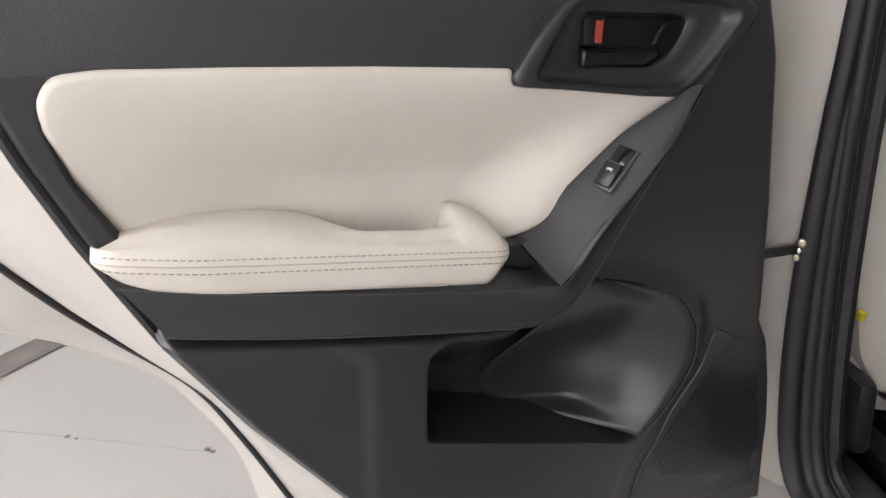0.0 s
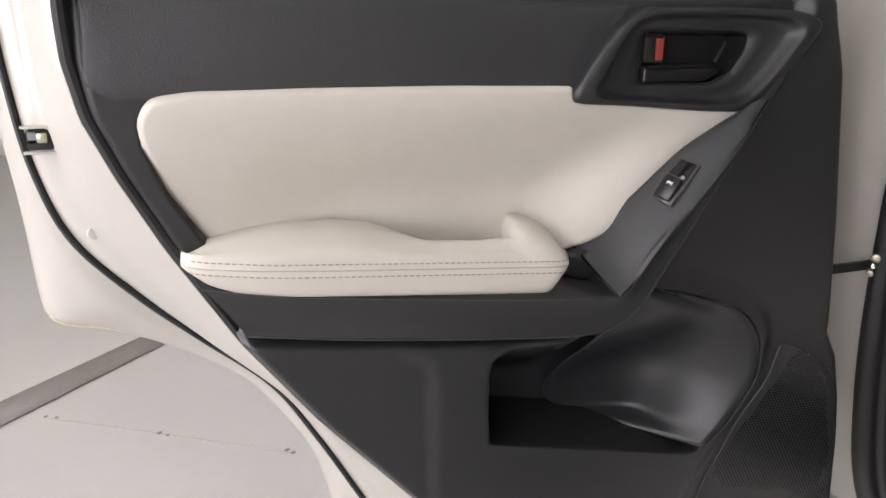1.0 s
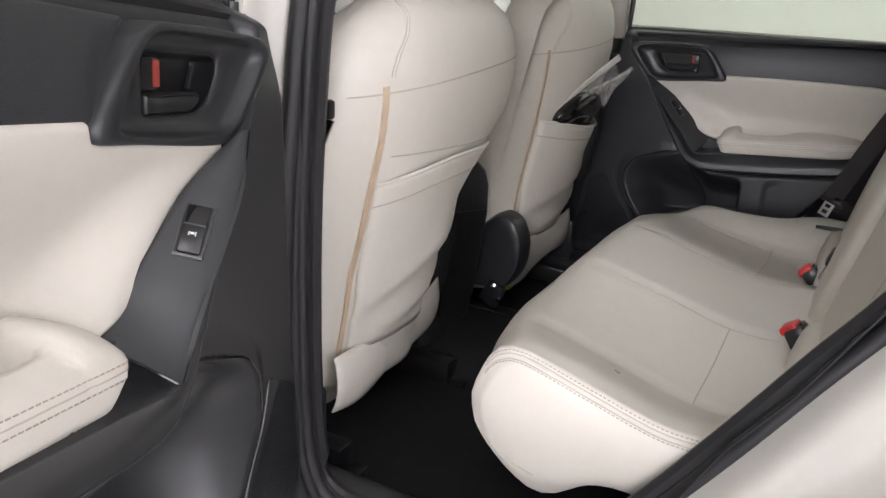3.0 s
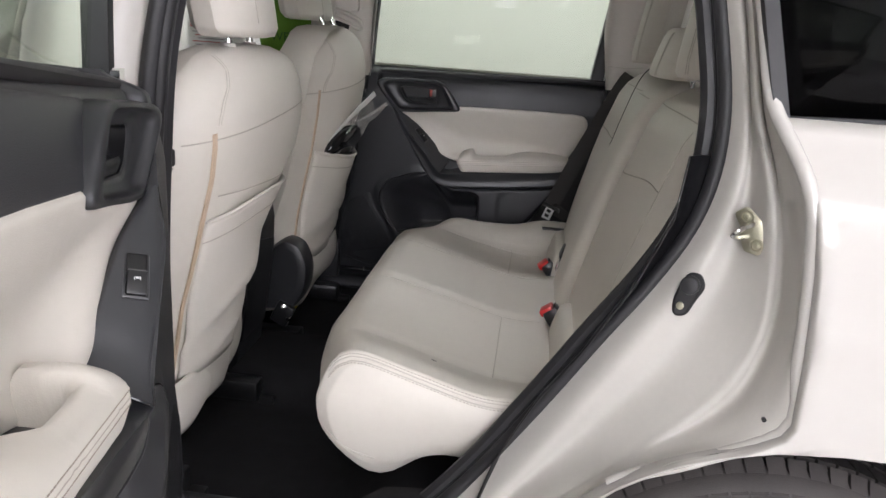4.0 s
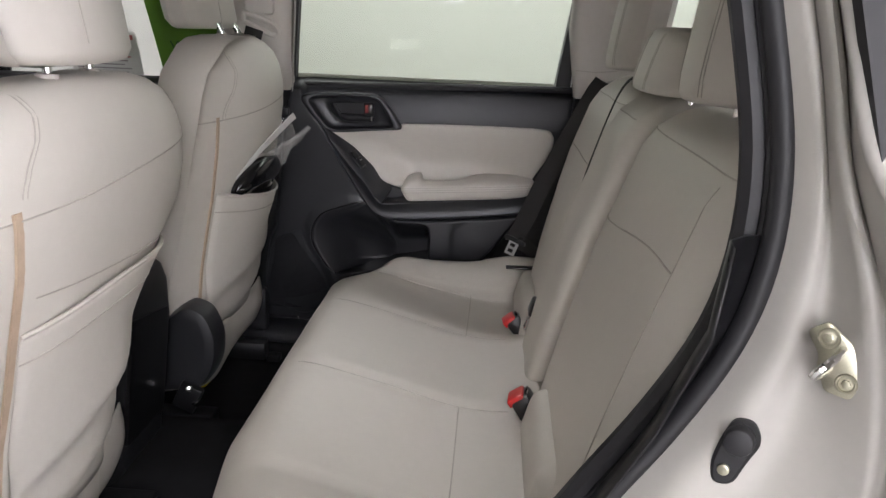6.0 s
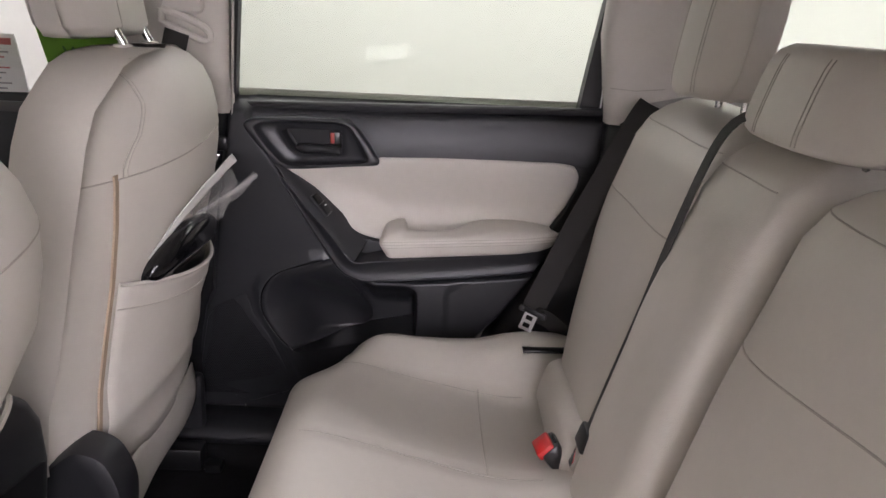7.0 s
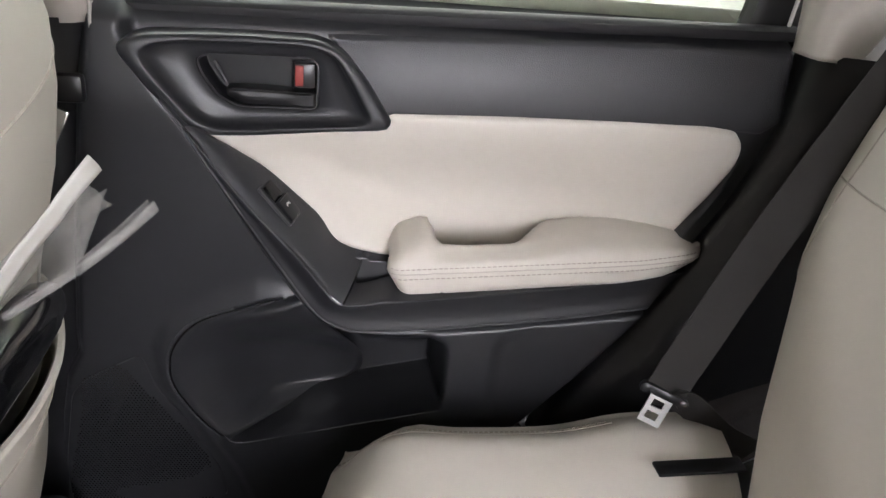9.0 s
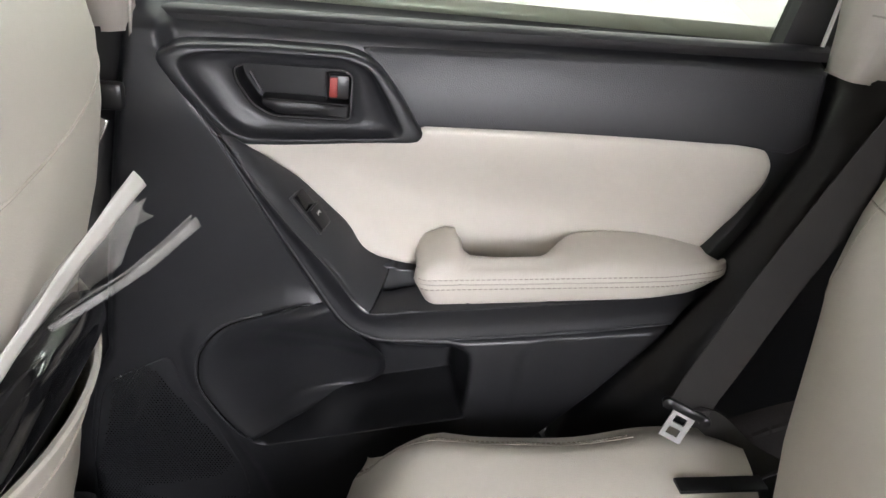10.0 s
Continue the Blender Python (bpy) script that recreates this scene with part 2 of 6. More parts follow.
def part(name, bm, mat, parent=None, label="", sharp=40, thick=0.0, kind=""):
    """Links a bmesh as one mesh object under a thing or a part. thick: gives a sheet its thickness."""
    me = bpy.data.meshes.new(name)
    bm.to_mesh(me)
    bm.free()
    me.materials.append(mat)
    me.shade_smooth()
    me.set_sharp_from_angle(angle=radians(sharp))
    ob = new(name, me)
    if parent is not None:
        ob.parent = parent
        top = parent
        while top.parent is not None:
            top = top.parent
        if top.type == "EMPTY":
            if parent is top:
                ob.matrix_parent_inverse = Matrix.Translation(-Vector(top.location))
    if thick:
        s = ob.modifiers.new("thickness", "SOLIDIFY")
        s.thickness, s.offset = abs(thick), (-1 if thick > 0 else 1)
    return tagged(ob, label, kind=kind)


def joined(bms):
    out = bmesh.new()
    for b in bms:
        me = bpy.data.meshes.new("tmp")
        b.to_mesh(me)
        b.free()
        out.from_mesh(me)
        bpy.data.meshes.remove(me)
    return out


def on_surface(tree, points, way, lift=0.0):
    """Points moved along a direction on to a surface."""
    w = Vector(way).normalized()
    out = []
    for p in points:
        hit = tree.ray_cast(Vector(p) - w * 0.6, w)
        if hit[0] is not None:
            out.append(hit[0] - w * lift)
    return out


def stitches(points, r, gap, length):
    """Short dashes along a line."""
    total, bms = 0.0, []
    pts = [Vector(p) for p in points]
    bm = bmesh.new()
    run = 0.0
    seg = []
    for a, b in zip(pts, pts[1:]):
        seg.append((run, run + (b - a).length, a, b))
        run += (b - a).length
    s = 0.0
    def at(s):
        for lo, hi, a, b in seg:
            if s <= hi:
                return a.lerp(b, (s - lo) / max(hi - lo, 1e-9))
        return seg[-1][3]
    while s + length < run:
        tube([at(s), at(s + length / 2), at(s + length)], r, 5, bm)
        s += length + gap
    return bm


def bvh(bm):
    return BVHTree.FromBMesh(bm)


# ---- the booth: floor, walls, ceiling and the light panels added to it ----
def slab(name, lo, hi, mat, label):
    c = [(a + b) / 2 for a, b in zip(lo, hi)]
    ob = part(name, block(c, [b - a for a, b in zip(lo, hi)], 0.0), mat, kind="structure")
    return tagged(ob, label)


slab("floor", (-6.2, -6.2, -0.12), (6.2, 4.2, 0.0), FLOOR, "light grey polished booth floor with faint scuffs")
slab("wall_front", (-6.2, -6.2, 0.0), (-6.0, 4.2, 3.4), WALL, "white painted booth wall")
slab("wall_back", (6.0, -6.2, 0.0), (6.2, 4.2, 3.4), WALL, "white painted booth wall")
slab("wall_left", (-6.0, -6.2, 0.0), (6.0, -6.0, 3.4), WALL, "white painted booth wall")
slab("wall_right", (-6.0, 4.0, 0.0), (6.0, 4.2, 3.4), WALL, "white painted booth wall")
slab("ceiling", (-6.2, -6.2, 3.4), (6.2, 4.2, 3.5), WALL, "white booth ceiling")


def floor_band():
    a, b = V(-0.75, -3.15, 0.004), V(-2.6, -1.92, 0.004)
    d = (b - a).normalized()
    n = V(-d.y, d.x, 0) * 0.085
    bm = loft([[a - n * 1.1, a + n], [b - n * 0.6, b + n * 0.6]])
    bmesh.ops.recalc_face_normals(bm, faces=bm.faces[:])
    ob = part("floor_band", bm, BAND, kind="structure", thick=0.003)
    tagged(ob, "dark grey band across the light booth floor")


floor_band()


# a lamp added at the ceiling, out of view, to brighten booth and cabin
def added_ceiling_light(x, y, glow, lx=2.7, ly=0.62):
    t = thing("added_ceiling_light", (x, y, 3.30), "long white ceiling light panel, added out of view", "ceiling light", "booth ceiling lights")
    part("diffuser", block((x, y, 3.335), (lx, ly, 0.02), 0.003), glow, t, "glowing white face of an added light")
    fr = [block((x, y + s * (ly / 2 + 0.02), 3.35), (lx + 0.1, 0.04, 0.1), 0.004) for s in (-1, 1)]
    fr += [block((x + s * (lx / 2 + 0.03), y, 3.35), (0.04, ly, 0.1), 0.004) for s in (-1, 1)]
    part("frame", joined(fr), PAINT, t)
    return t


# unseen rows for the far wall, the door side and the windscreen
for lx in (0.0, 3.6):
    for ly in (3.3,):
        added_ceiling_light(lx, ly, GLOW)
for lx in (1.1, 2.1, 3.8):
    added_ceiling_light(lx, -4.2, GLOW_ROW, 0.62, 2.7)
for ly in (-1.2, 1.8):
    added_ceiling_light(-5.3, ly, GLOW_FRONT, 0.62, 2.7)


def light_box(x, y, turn, glow):
    """A tall light box on the floor, added out of view and facing the open door."""
    t = thing("unseen_light_box", (x, y, 0.0), "tall white light box, added out of view", "studio light", "studio softboxes")
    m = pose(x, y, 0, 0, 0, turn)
    for name, bm, mat, label in (("diffuser", block((0, 0.10, 1.9), (1.7, 0.02, 2.3), 0.004), glow, "glowing white face of an added light"),
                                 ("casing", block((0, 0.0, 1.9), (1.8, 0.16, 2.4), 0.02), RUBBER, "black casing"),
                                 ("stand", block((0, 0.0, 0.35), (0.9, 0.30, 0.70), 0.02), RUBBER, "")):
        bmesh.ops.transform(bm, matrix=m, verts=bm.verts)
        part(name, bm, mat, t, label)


# both added to light the far door, the open door and the pillar
light_box(1.15, -5.7, 4, GLOW_SIDE)
light_box(4.5, -3.0, 64, GLOW_REAR)


# ---- rear door, built closed on the car's right side ----
DOOR_HINGE = V(-0.085, 0.881, 0.40)
FRONT_EDGE = [(0.40, -0.106), (0.475, -0.099), (0.60, -0.079), (0.655, -0.066), (0.672, -0.056), (0.69, -0.047), (0.71, -0.047), (0.835, -0.035), (1.04, -0.008), (1.10, -0.002)]
REAR_EDGE = [(0.40, 0.355), (0.49, 0.424), (0.535, 0.460), (0.651, 0.563), (0.75, 0.637), (0.849, 0.696), (0.92, 0.732), (0.972, 0.754), (1.02, 0.763), (1.061, 0.764), (1.10, 0.762)]
LINER_FRONT = [(0.545, 0.190), (0.551, 0.160), (0.561, 0.124), (0.586, 0.103), (0.614, 0.083), (0.646, 0.067), (0.674, 0.063), (0.705, 0.069), (0.74, 0.097), (0.759, 0.151), (0.768, 0.182), (0.775, 0.215)]


def pocket_depth(x, z):
    """How deep the door pocket is hollowed at a place."""
    low = 0.608 - (0.388 - x) * 0.205
    top = 0.730 if x > 0.30 else 0.730 + (0.30 - x) * 0.34
    ramp = 0.014 + 0.075 * ease((x - 0.20) / 0.10) * ease((0.40 - x) / 0.03)
    a = ease((0.388 - x) / 0.009) * ease((z - low) / 0.010)
    corner = ease(((0.388 - x) + (top - z) - 0.024) / 0.02)
    return 0.105 * a * corner * ease((top - z) / ramp) * ease((x - table(LINER_FRONT, z)) / 0.010)


def trim_depth(x, z):
    """The inner face of the door trim: smaller is nearer the seats."""
    sweep = table([(-0.11, 0.655), (-0.05, 0.690), (-0.02, 0.708), (0.037, 0.740), (0.068, 0.757), (0.115, 0.781), (0.159, 0.799), (0.19, 0.790), (0.228, 0.757), (0.254, 0.741), (0.288, 0.733), (0.388, 0.739), (0.525, 0.751), (0.63, 0.765), (0.8, 0.785)], x)
    rim_x = table([(0.40, 0.155), (0.513, 0.118), (0.587, 0.082), (0.64, 0.046), (0.70, 0.034), (0.735, 0.046), (0.80, 0.06)], z)
    pod = ease((x - rim_x) / 0.020)
    low_y = 0.696 - 0.006 * pod
    up_y = 0.7145 + 0.015 * ease((z - 0.985) / 0.10) - 0.019 * ease((table([(0.735, 0.29), (0.76, 0.228), (0.814, 0.190), (0.90, 0.133), (0.98, 0.081), (1.022, 0.050), (1.06, 0.03)], z) + 0.014 - x) / 0.016)
    y = up_y + (low_y - up_y) * ease((sweep - z) / (0.016 + 0.034 * ease((0.22 - x) / 0.08)))
    y += 0.007 * ease((0.56 - z) / 0.10)
    y += 0.004 * ease((x - 0.44) / 0.02) * ease((0.69 - z + (x - 0.40) * 0.7) / 0.03) * ease((0.64 - x) / 0.10)
    y += pocket_depth(x, z)
    # hollow behind the cream insert
    front = table([(0.800, 0.352), (0.808, 0.330), (0.816, 0.270), (0.829, 0.216), (0.878, 0.171), (0.924, 0.133), (0.958, 0.106)], z)
    rear = table([(0.83, 0.650), (0.855, 0.669), (0.899, 0.696), (0.944, 0.712), (0.97, 0.712), (0.99, 0.698)], z)
    y += 0.070 * ease((min(x - front, rear - x, 0.988 - z, z - 0.80) - 0.003) / 0.008)
    y += 0.030 * ease((x - 0.085) / 0.02) * ease((0.245 - x) / 0.02) * ease((z - 0.975) / 0.01) * ease((1.055 - z) / 0.01)
    if z > 1.062:
        y += 0.05 * ease((z - 1.062) / 0.035) ** 2
    return y


def door_trim():
    zs = np.sort(np.concatenate([np.linspace(0.42, 1.097, 190), np.linspace(0.5405, 0.6205, 110)]))
    us = np.linspace(0, 1, 260)
    rows = []
    for z in zs:
        xf, xr = table(FRONT_EDGE, z), table(REAR_EDGE, z)
        row = [(xf + 0.002, 0.745, z)]
        for u in us:
            x = xf + (xr - xf) * u
            edge = min(x - xf, xr - x)
            y = trim_depth(x, z) + 0.012 * (1 - ease(edge / 0.014)) ** 2
            row.append((x, y, z))
        row.append((xr - 0.002, 0.745, z))
        rows.append(row)
    return loft(rows)


def at_trim(base):
    return lambda x, z, h: V(x, base - h, z)


def insert_dish(x, z):
    """How far the cream insert sinks towards the armrest and the switch strip."""
    k = ease((x - 0.13) / 0.15)
    strip = table([(0.80, 0.29), (0.817, 0.282), (0.836, 0.250), (0.872, 0.2195), (0.899, 0.194), (0.9225, 0.170), (0.961, 0.112)], z)
    return (0.32 + 0.68 * ease((x - strip) / 0.11)) * 0.050 * ease((0.966 + 0.026 * k - z) / (0.058 + 0.062 * k)) * (1 - 0.55 * ease((x - 0.52) / 0.17))


def arm_rows():
    """The armrest cut across, front to rear: a knob, a pull cup open behind, then a broad rest."""
    crest = [(0.305, 0.838), (0.319, 0.851), (0.345, 0.861), (0.357, 0.860), (0.368, 0.849), (0.40, 0.848), (0.456, 0.852), (0.485, 0.857), (0.512, 0.863), (0.54, 0.867), (0.592, 0.868), (0.628, 0.866), (0.661, 0.861), (0.688, 0.850)]
    rows = []
    ss = np.concatenate([np.linspace(0, 0.03, 8), np.linspace(0.04, 0.96, 66), np.linspace(0.97, 1.0, 8)])
    for s in ss:
        lo, mi, hi = 0.324 + 0.333 * s, 0.307 + 0.379 * s, 0.310 + 0.372 * s
        near = min(s, (1 - s) * 0.55)
        end = math.sqrt(max(0.0, 1 - (1 - min(1.0, near / 0.045)) ** 2))
        yin = 0.671 + 0.018 * (1 - end) + 0.012 * ease((s - 0.75) / 0.25)
        z0 = 0.780 + 0.028 * s
        z1 = 0.8135 + 0.0255 * s
        z2 = table(crest, hi) - 0.007
        z2 = z1 + 0.006 + (z2 - z1 - 0.006) * (0.25 + 0.75 * end)
        dip = ease((hi - 0.357) / 0.013) * ease((0.505 - hi) / 0.055)
        yb = 0.752 - 0.046 * dip - 0.014 * ease((s - 0.75) / 0.25)
        sec = [(lo, 0.745, z0 + 0.002), (lo, yin + 0.026, z0 - 0.001), (lo, yin + 0.011, z0 + 0.0015), (lo + (mi - lo) * 0.25, yin + 0.005, z0 + 0.008), (lo + (mi - lo) * 0.8, yin + 0.0005, z1 - 0.008), (mi, yin - 0.0005, z1 - 0.002), (mi, yin + 0.0012, z1), (mi, yin, z1 + 0.003),
               (mi + (hi - mi) * 0.4, yin + 0.004, z1 + 0.012), (hi, yin + 0.015, z1 + (z2 - z1) * 0.72), (hi, (yin + yb) / 2, z2 - 0.001), (hi, yb - 0.008, z2), (hi, yb - 0.001, z2 - 0.004 - 0.004 * dip), (hi, yb + 0.003, z2 - 0.012 - 0.036 * dip), (hi, 0.760, z2 - 0.014 - 0.040 * dip)]
        rows.append(spline(sec, 34))
    return rows


def rear_door():
    t = thing("rear_door", DOOR_HINGE, "closed rear car door with charcoal trim and cream leather insert", "car door", "rear doors")
    part("trim_panel", door_trim(), PLASTIC, t, "charcoal moulded plastic trim panel", sharp=179)
    # grained upper band
    ring = dense_ring(rounded([(0.232, 1.066), (0.262, 1.028), (0.286, 0.986), (0.43, 0.989), (0.66, 0.989), (0.730, 0.984), (0.752, 1.0), (0.752, 1.075), (0.6, 1.079)], 0.006), 0.01)
    part("upper_pad", plate(ring, lambda x, z, h: V(x, 0.713 + 0.016 * ease((z - 0.985) / 0.10) - h + 0.004 * ease((x - 0.62) / 0.12), z), [(0, 0), (0.002, 0.003), (0.006, 0.0045)]), GRAINED, t, "grained charcoal vinyl pad")
    # cream insert, soft at its edge and hollowed towards the armrest
    ring = dense_ring(rounded([(0.118, 0.9635), (0.16, 0.967), (0.25, 0.9755), (0.296, 0.979), (0.301, 0.992), (0.431, 0.9955), (0.56, 0.9965), (0.660, 0.9955), (0.699, 0.990), (0.713, 0.971), (0.713, 0.944), (0.697, 0.899), (0.670, 0.855), (0.650, 0.83),
                               (0.45, 0.805), (0.34, 0.800), (0.258, 0.820), (0.213, 0.840), (0.182, 0.869), (0.148, 0.900), (0.121, 0.931), (0.109, 0.9555)], 0.012), 0.006)
    part("insert_pad", plate(ring, lambda x, z, h: V(x, 0.720 - h + insert_dish(x, z), z), [(0, 0), (0.0006, 0.005), (0.0016, 0.0090), (0.0036, 0.0125), (0.0065, 0.0148), (0.0095, 0.0155)], V(0.45, 0.905), lambda p: 0.15 + 0.85 * ease((p[0] - 0.12) / 0.08)), LEATHER, t, "padded cream leather insert")
    # handle bezel: a raised rim round a dished middle, open over the handle cup
    outer = dense_ring(rounded([(0.026, 1.049), (0.050, 1.061), (0.135, 1.065), (0.224, 1.065), (0.251, 1.054), (0.279, 1.021), (0.305, 0.981), (0.300, 0.972), (0.25, 0.969), (0.155, 0.960), (0.112, 0.958), (0.090, 0.964), (0.057, 1.004)], 0.014, 6), 0.006)
    cup = dense_ring(rounded([(0.103, 1.036), (0.114, 1.041), (0.219, 1.042), (0.226, 1.035), (0.225, 0.988), (0.143, 0.987), (0.122, 0.998), (0.106, 1.022)], 0.008, 6), 0.004)

    def by_angle(ring, n=180):
        c = V(0.166, 1.012)
        ang = [(math.atan2(p[1] - c.y, p[0] - c.x), p) for p in ring]
        ang.sort(key=lambda q: q[0])
        a = [q[0] for q in ang]
        ext = [a[-1] - 2 * math.pi] + a + [a[0] + 2 * math.pi]
        xs = [ang[-1][1][0]] + [q[1][0] for q in ang] + [ang[0][1][0]]
        zs = [ang[-1][1][1]] + [q[1][1] for q in ang] + [ang[0][1][1]]
        return [V(float(np.interp(w, ext, xs)), float(np.interp(w, ext, zs))) for w in np.linspace(-math.pi, math.pi, n + 1)[:-1]]

    oa, ca = by_angle(outer), by_angle(cup)
    rows = []
    for k, h in ((0.0, -0.02), (0.0, 0.0), (0.006, 0.009), (0.025, 0.014), (0.07, 0.0165), (0.16, 0.0175), (0.26, 0.0185), (0.31, 0.0175), (0.36, 0.012), (0.42, 0.007), (0.52, 0.004), (0.75, 0.002), (0.965, 0.001), (0.985, -0.001), (1.0, -0.003), (1.0, -0.010)):
        rows.append([V(p.x + (q.x - p.x) * k, 0.716 - h - 0.009 * ease((0.10 - p.x) / 0.08) * (1 - k), p.y + (q.y - p.y) * k) for p, q in zip(oa, ca)])
    bezel = part("handle_bezel", loft(rows, True), PLASTIC, t, "charcoal handle surround with a raised rim", sharp=85)
    part("handle_cup", plate(ca, at_trim(0.720), [(-0.0005, 0.0035), (0.0015, 0.0035), (0.002, 0.0), (0.003, -0.016), (0.006, -0.020)]), GLOSSY, bezel, "smooth black recess")
    lever = dense_ring(rounded([(0.131, 1.0065), (0.217, 1.0055), (0.2235, 1.008), (0.2235, 0.989), (0.148, 0.989), (0.131, 0.998)], 0.004, 4), 0.006)
    part("lever", plate(lever, lambda x, z, h: V(x, 0.737 - h - 0.004 * ease((x - 0.19) / 0.035), z), [(0, 0), (0, 0.016), (0.001, 0.019), (0.003, 0.0205)]), GLOSSY, bezel, "black pull lever")
    part("lever_edge", tube([(0.219, 0.7135, 1.0058), (0.19, 0.7165, 1.0058), (0.138, 0.7170, 1.0062)], 0.0011, 5), GLOSSY, bezel)
    part("lock_knob", block((0.2115, 0.723, 1.0235), (0.023, 0.016, 0.027), 0.0035), GLOSSY, bezel, "black lock knob")
    part("lock_mark", block((0.2060, 0.7145, 1.0235), (0.0085, 0.002, 0.0215), 0.0007), RED_DULL, bezel, "red lock mark")
    part("lock_frame", tube([(0.199, 0.722, 1.008), (0.199, 0.719, 1.037), (0.222, 0.719, 1.038)], 0.0011, 6), PLASTIC, bezel)
    part("cup_rib", tube([(0.118, 0.733, 1.029), (0.130, 0.731, 1.009)], 0.0022, 6), PLASTIC, bezel)
    # switch strip
    front = spline([(0.092, 0.688, 0.972), (0.130, 0.6755, 0.924), (0.168, 0.6725, 0.878), (0.209, 0.6715, 0.831), (0.238, 0.6700, 0.793), (0.257, 0.6660, 0.7770)], 48)
    behind = spline([(0.112, 0.700, 0.961), (0.143, 0.7060, 0.942), (0.170, 0.7115, 0.9225), (0.194, 0.7160, 0.899), (0.2195, 0.7200, 0.8725), (0.234, 0.7240, 0.8565), (0.250, 0.7300, 0.8365), (0.2825, 0.7325, 0.8165)], 48)
    rows = []
    for p, q in zip(front, behind):
        w = V(0.35, -0.15, 0.30)
        rows.append(spline([p + V(0.001, 0.016, 0.002), p + V(0, 0.001, 0), p.lerp(q, 0.04) + w * 0.004, p.lerp(q, 0.30) + w * 0.010, p.lerp(q, 0.65) + w * 0.009, p.lerp(q, 0.97) + w * 0.002, q, q + V(-0.004, 0.006, -0.004)], 20))
    bm = loft(rows)
    strip_tree = bvh(bm)
    strip = part("switch_strip", bm, SATIN, t, "satin dark grey switch strip", sharp=75)
    part("strip_joint", tube([V(*p) for p in rows[-1][2:-2]], 0.0013, 5), PIANO, strip)
    part("strip_joint", tube([p + V(-0.0006, -0.0004, 0) for p in front], 0.0009, 5), PIANO, strip)
    d = V(0.643, -0.092, -0.760).normalized()
    n = V(0.0083, 0.0203, 0.0042).cross(d).normalized()
    if n.y > 0:
        n = -n
    side = d.cross(n).normalized()
    mid = on_surface(strip_tree, [(0.1796, 0.6974, 0.8837)], -n)[0] - n * 0.0006
    m = Matrix((side, d, n)).transposed().to_4x4()
    part("switch_rim", block(mid + n * 0.0003, (0.0270, 0.0535, 0.0050), 0.0022, m), SWITCH_RIM, strip, "thin grey switch rim")
    part("window_switch", block(mid + n * 0.0006, (0.0245, 0.0510, 0.0052), 0.0018, m), GLOSSY, strip, "black window switch with a white mark")
    part("switch_well", block(mid + n * 0.0030 - d * 0.0135, (0.019, 0.020, 0.0012), 0.0005, m), PIANO, strip)
    key = block(V(0, 0, 0), (0.0205, 0.027, 0.009), 0.0022)
    for v in key.verts:
        v.co.z += 0.10 * -v.co.y
    bmesh.ops.transform(key, matrix=Matrix.Translation(mid + n * 0.0035 + d * 0.0105) @ m, verts=key.verts)
    part("switch_key", key, GLOSSY, strip, "black rocker key")
    part("switch_mark", joined([block(mid + n * 0.0084 + d * 0.006 + side * o, (w, q, 0.0004), 0.0, m) for o, w, q in ((-0.0028, 0.0008, 0.005), (0.0028, 0.0008, 0.005), (0.0, 0.0036, 0.0022))]), MARK, strip, "white window symbol")
    part("switch_edge", block(mid + n * 0.0088 - d * 0.0022, (0.0190, 0.0012, 0.0012), 0.0004, m), SWITCH_RIM, strip)
    # swept band under the strip and the armrest
    k = 70
    ridge2 = spline([(0.050, 0.6980, 1.022), (0.081, 0.6935, 0.978), (0.133, 0.6850, 0.899), (0.190, 0.6790, 0.812), (0.226, 0.6750, 0.761), (0.254, 0.6735, 0.742), (0.290, 0.6740, 0.735), (0.388, 0.6775, 0.7405), (0.525, 0.6830, 0.7525), (0.632, 0.6880, 0.766)], k)
    ridge1 = spline([(0.062, 0.6950, 1.010), (0.092, 0.6870, 0.970), (0.130, 0.6745, 0.923), (0.168, 0.6715, 0.877), (0.209, 0.6705, 0.830), (0.238, 0.6690, 0.791), (0.258, 0.6650, 0.7765), (0.310, 0.6700, 0.7785), (0.449, 0.6770, 0.7895), (0.584, 0.6860, 0.802), (0.668, 0.6920, 0.815)], k)
    rows = []
    for a, b in zip(ridge1, ridge2):
        way = (b - a)
        way.y = 0
        way.normalize()
        edge = b + way * 0.010 + V(0, 0.014, 0)
        inside = a - way * 0.022 + V(0, 0.040, 0)
        rows.append(spline([inside, a - way * 0.004 + V(0, 0.0025, 0), a, a.lerp(b, 0.25) + V(0, 0.0022, 0), a.lerp(b, 0.6) + V(0, 0.0035, 0), a.lerp(b, 0.9) + V(0, 0.0012, 0), b, b + way * 0.004 + V(0, 0.003, 0), edge], 26))
    part("trim_band", loft(rows), PLASTIC, t, "charcoal moulded band sweeping under the armrest", sharp=70)
    # thin paler bars that draw the highlights along both ridges
    for line in (ridge1[6:], ridge2[3:]):
        part("ridge_highlight", tube([p + V(0, 0.0004, 0) for p in line], 0.0013, 6), SATIN, t)
    # armrest
    rows = arm_rows()
    bm = loft(rows, False, False)
    bm.verts.ensure_lookup_table()
    bm.faces.new([bm.verts[i] for i in range(34)])
    bm.faces.new([bm.verts[len(bm.verts) - 1 - i] for i in range(34)])
    bmesh.ops.recalc_face_normals(bm, faces=bm.faces[:])
    tree = bvh(bm)
    arm = part("armrest", bm, LEATHER, t, "cream leather armrest with a pull cup and double stitching", sharp=60)
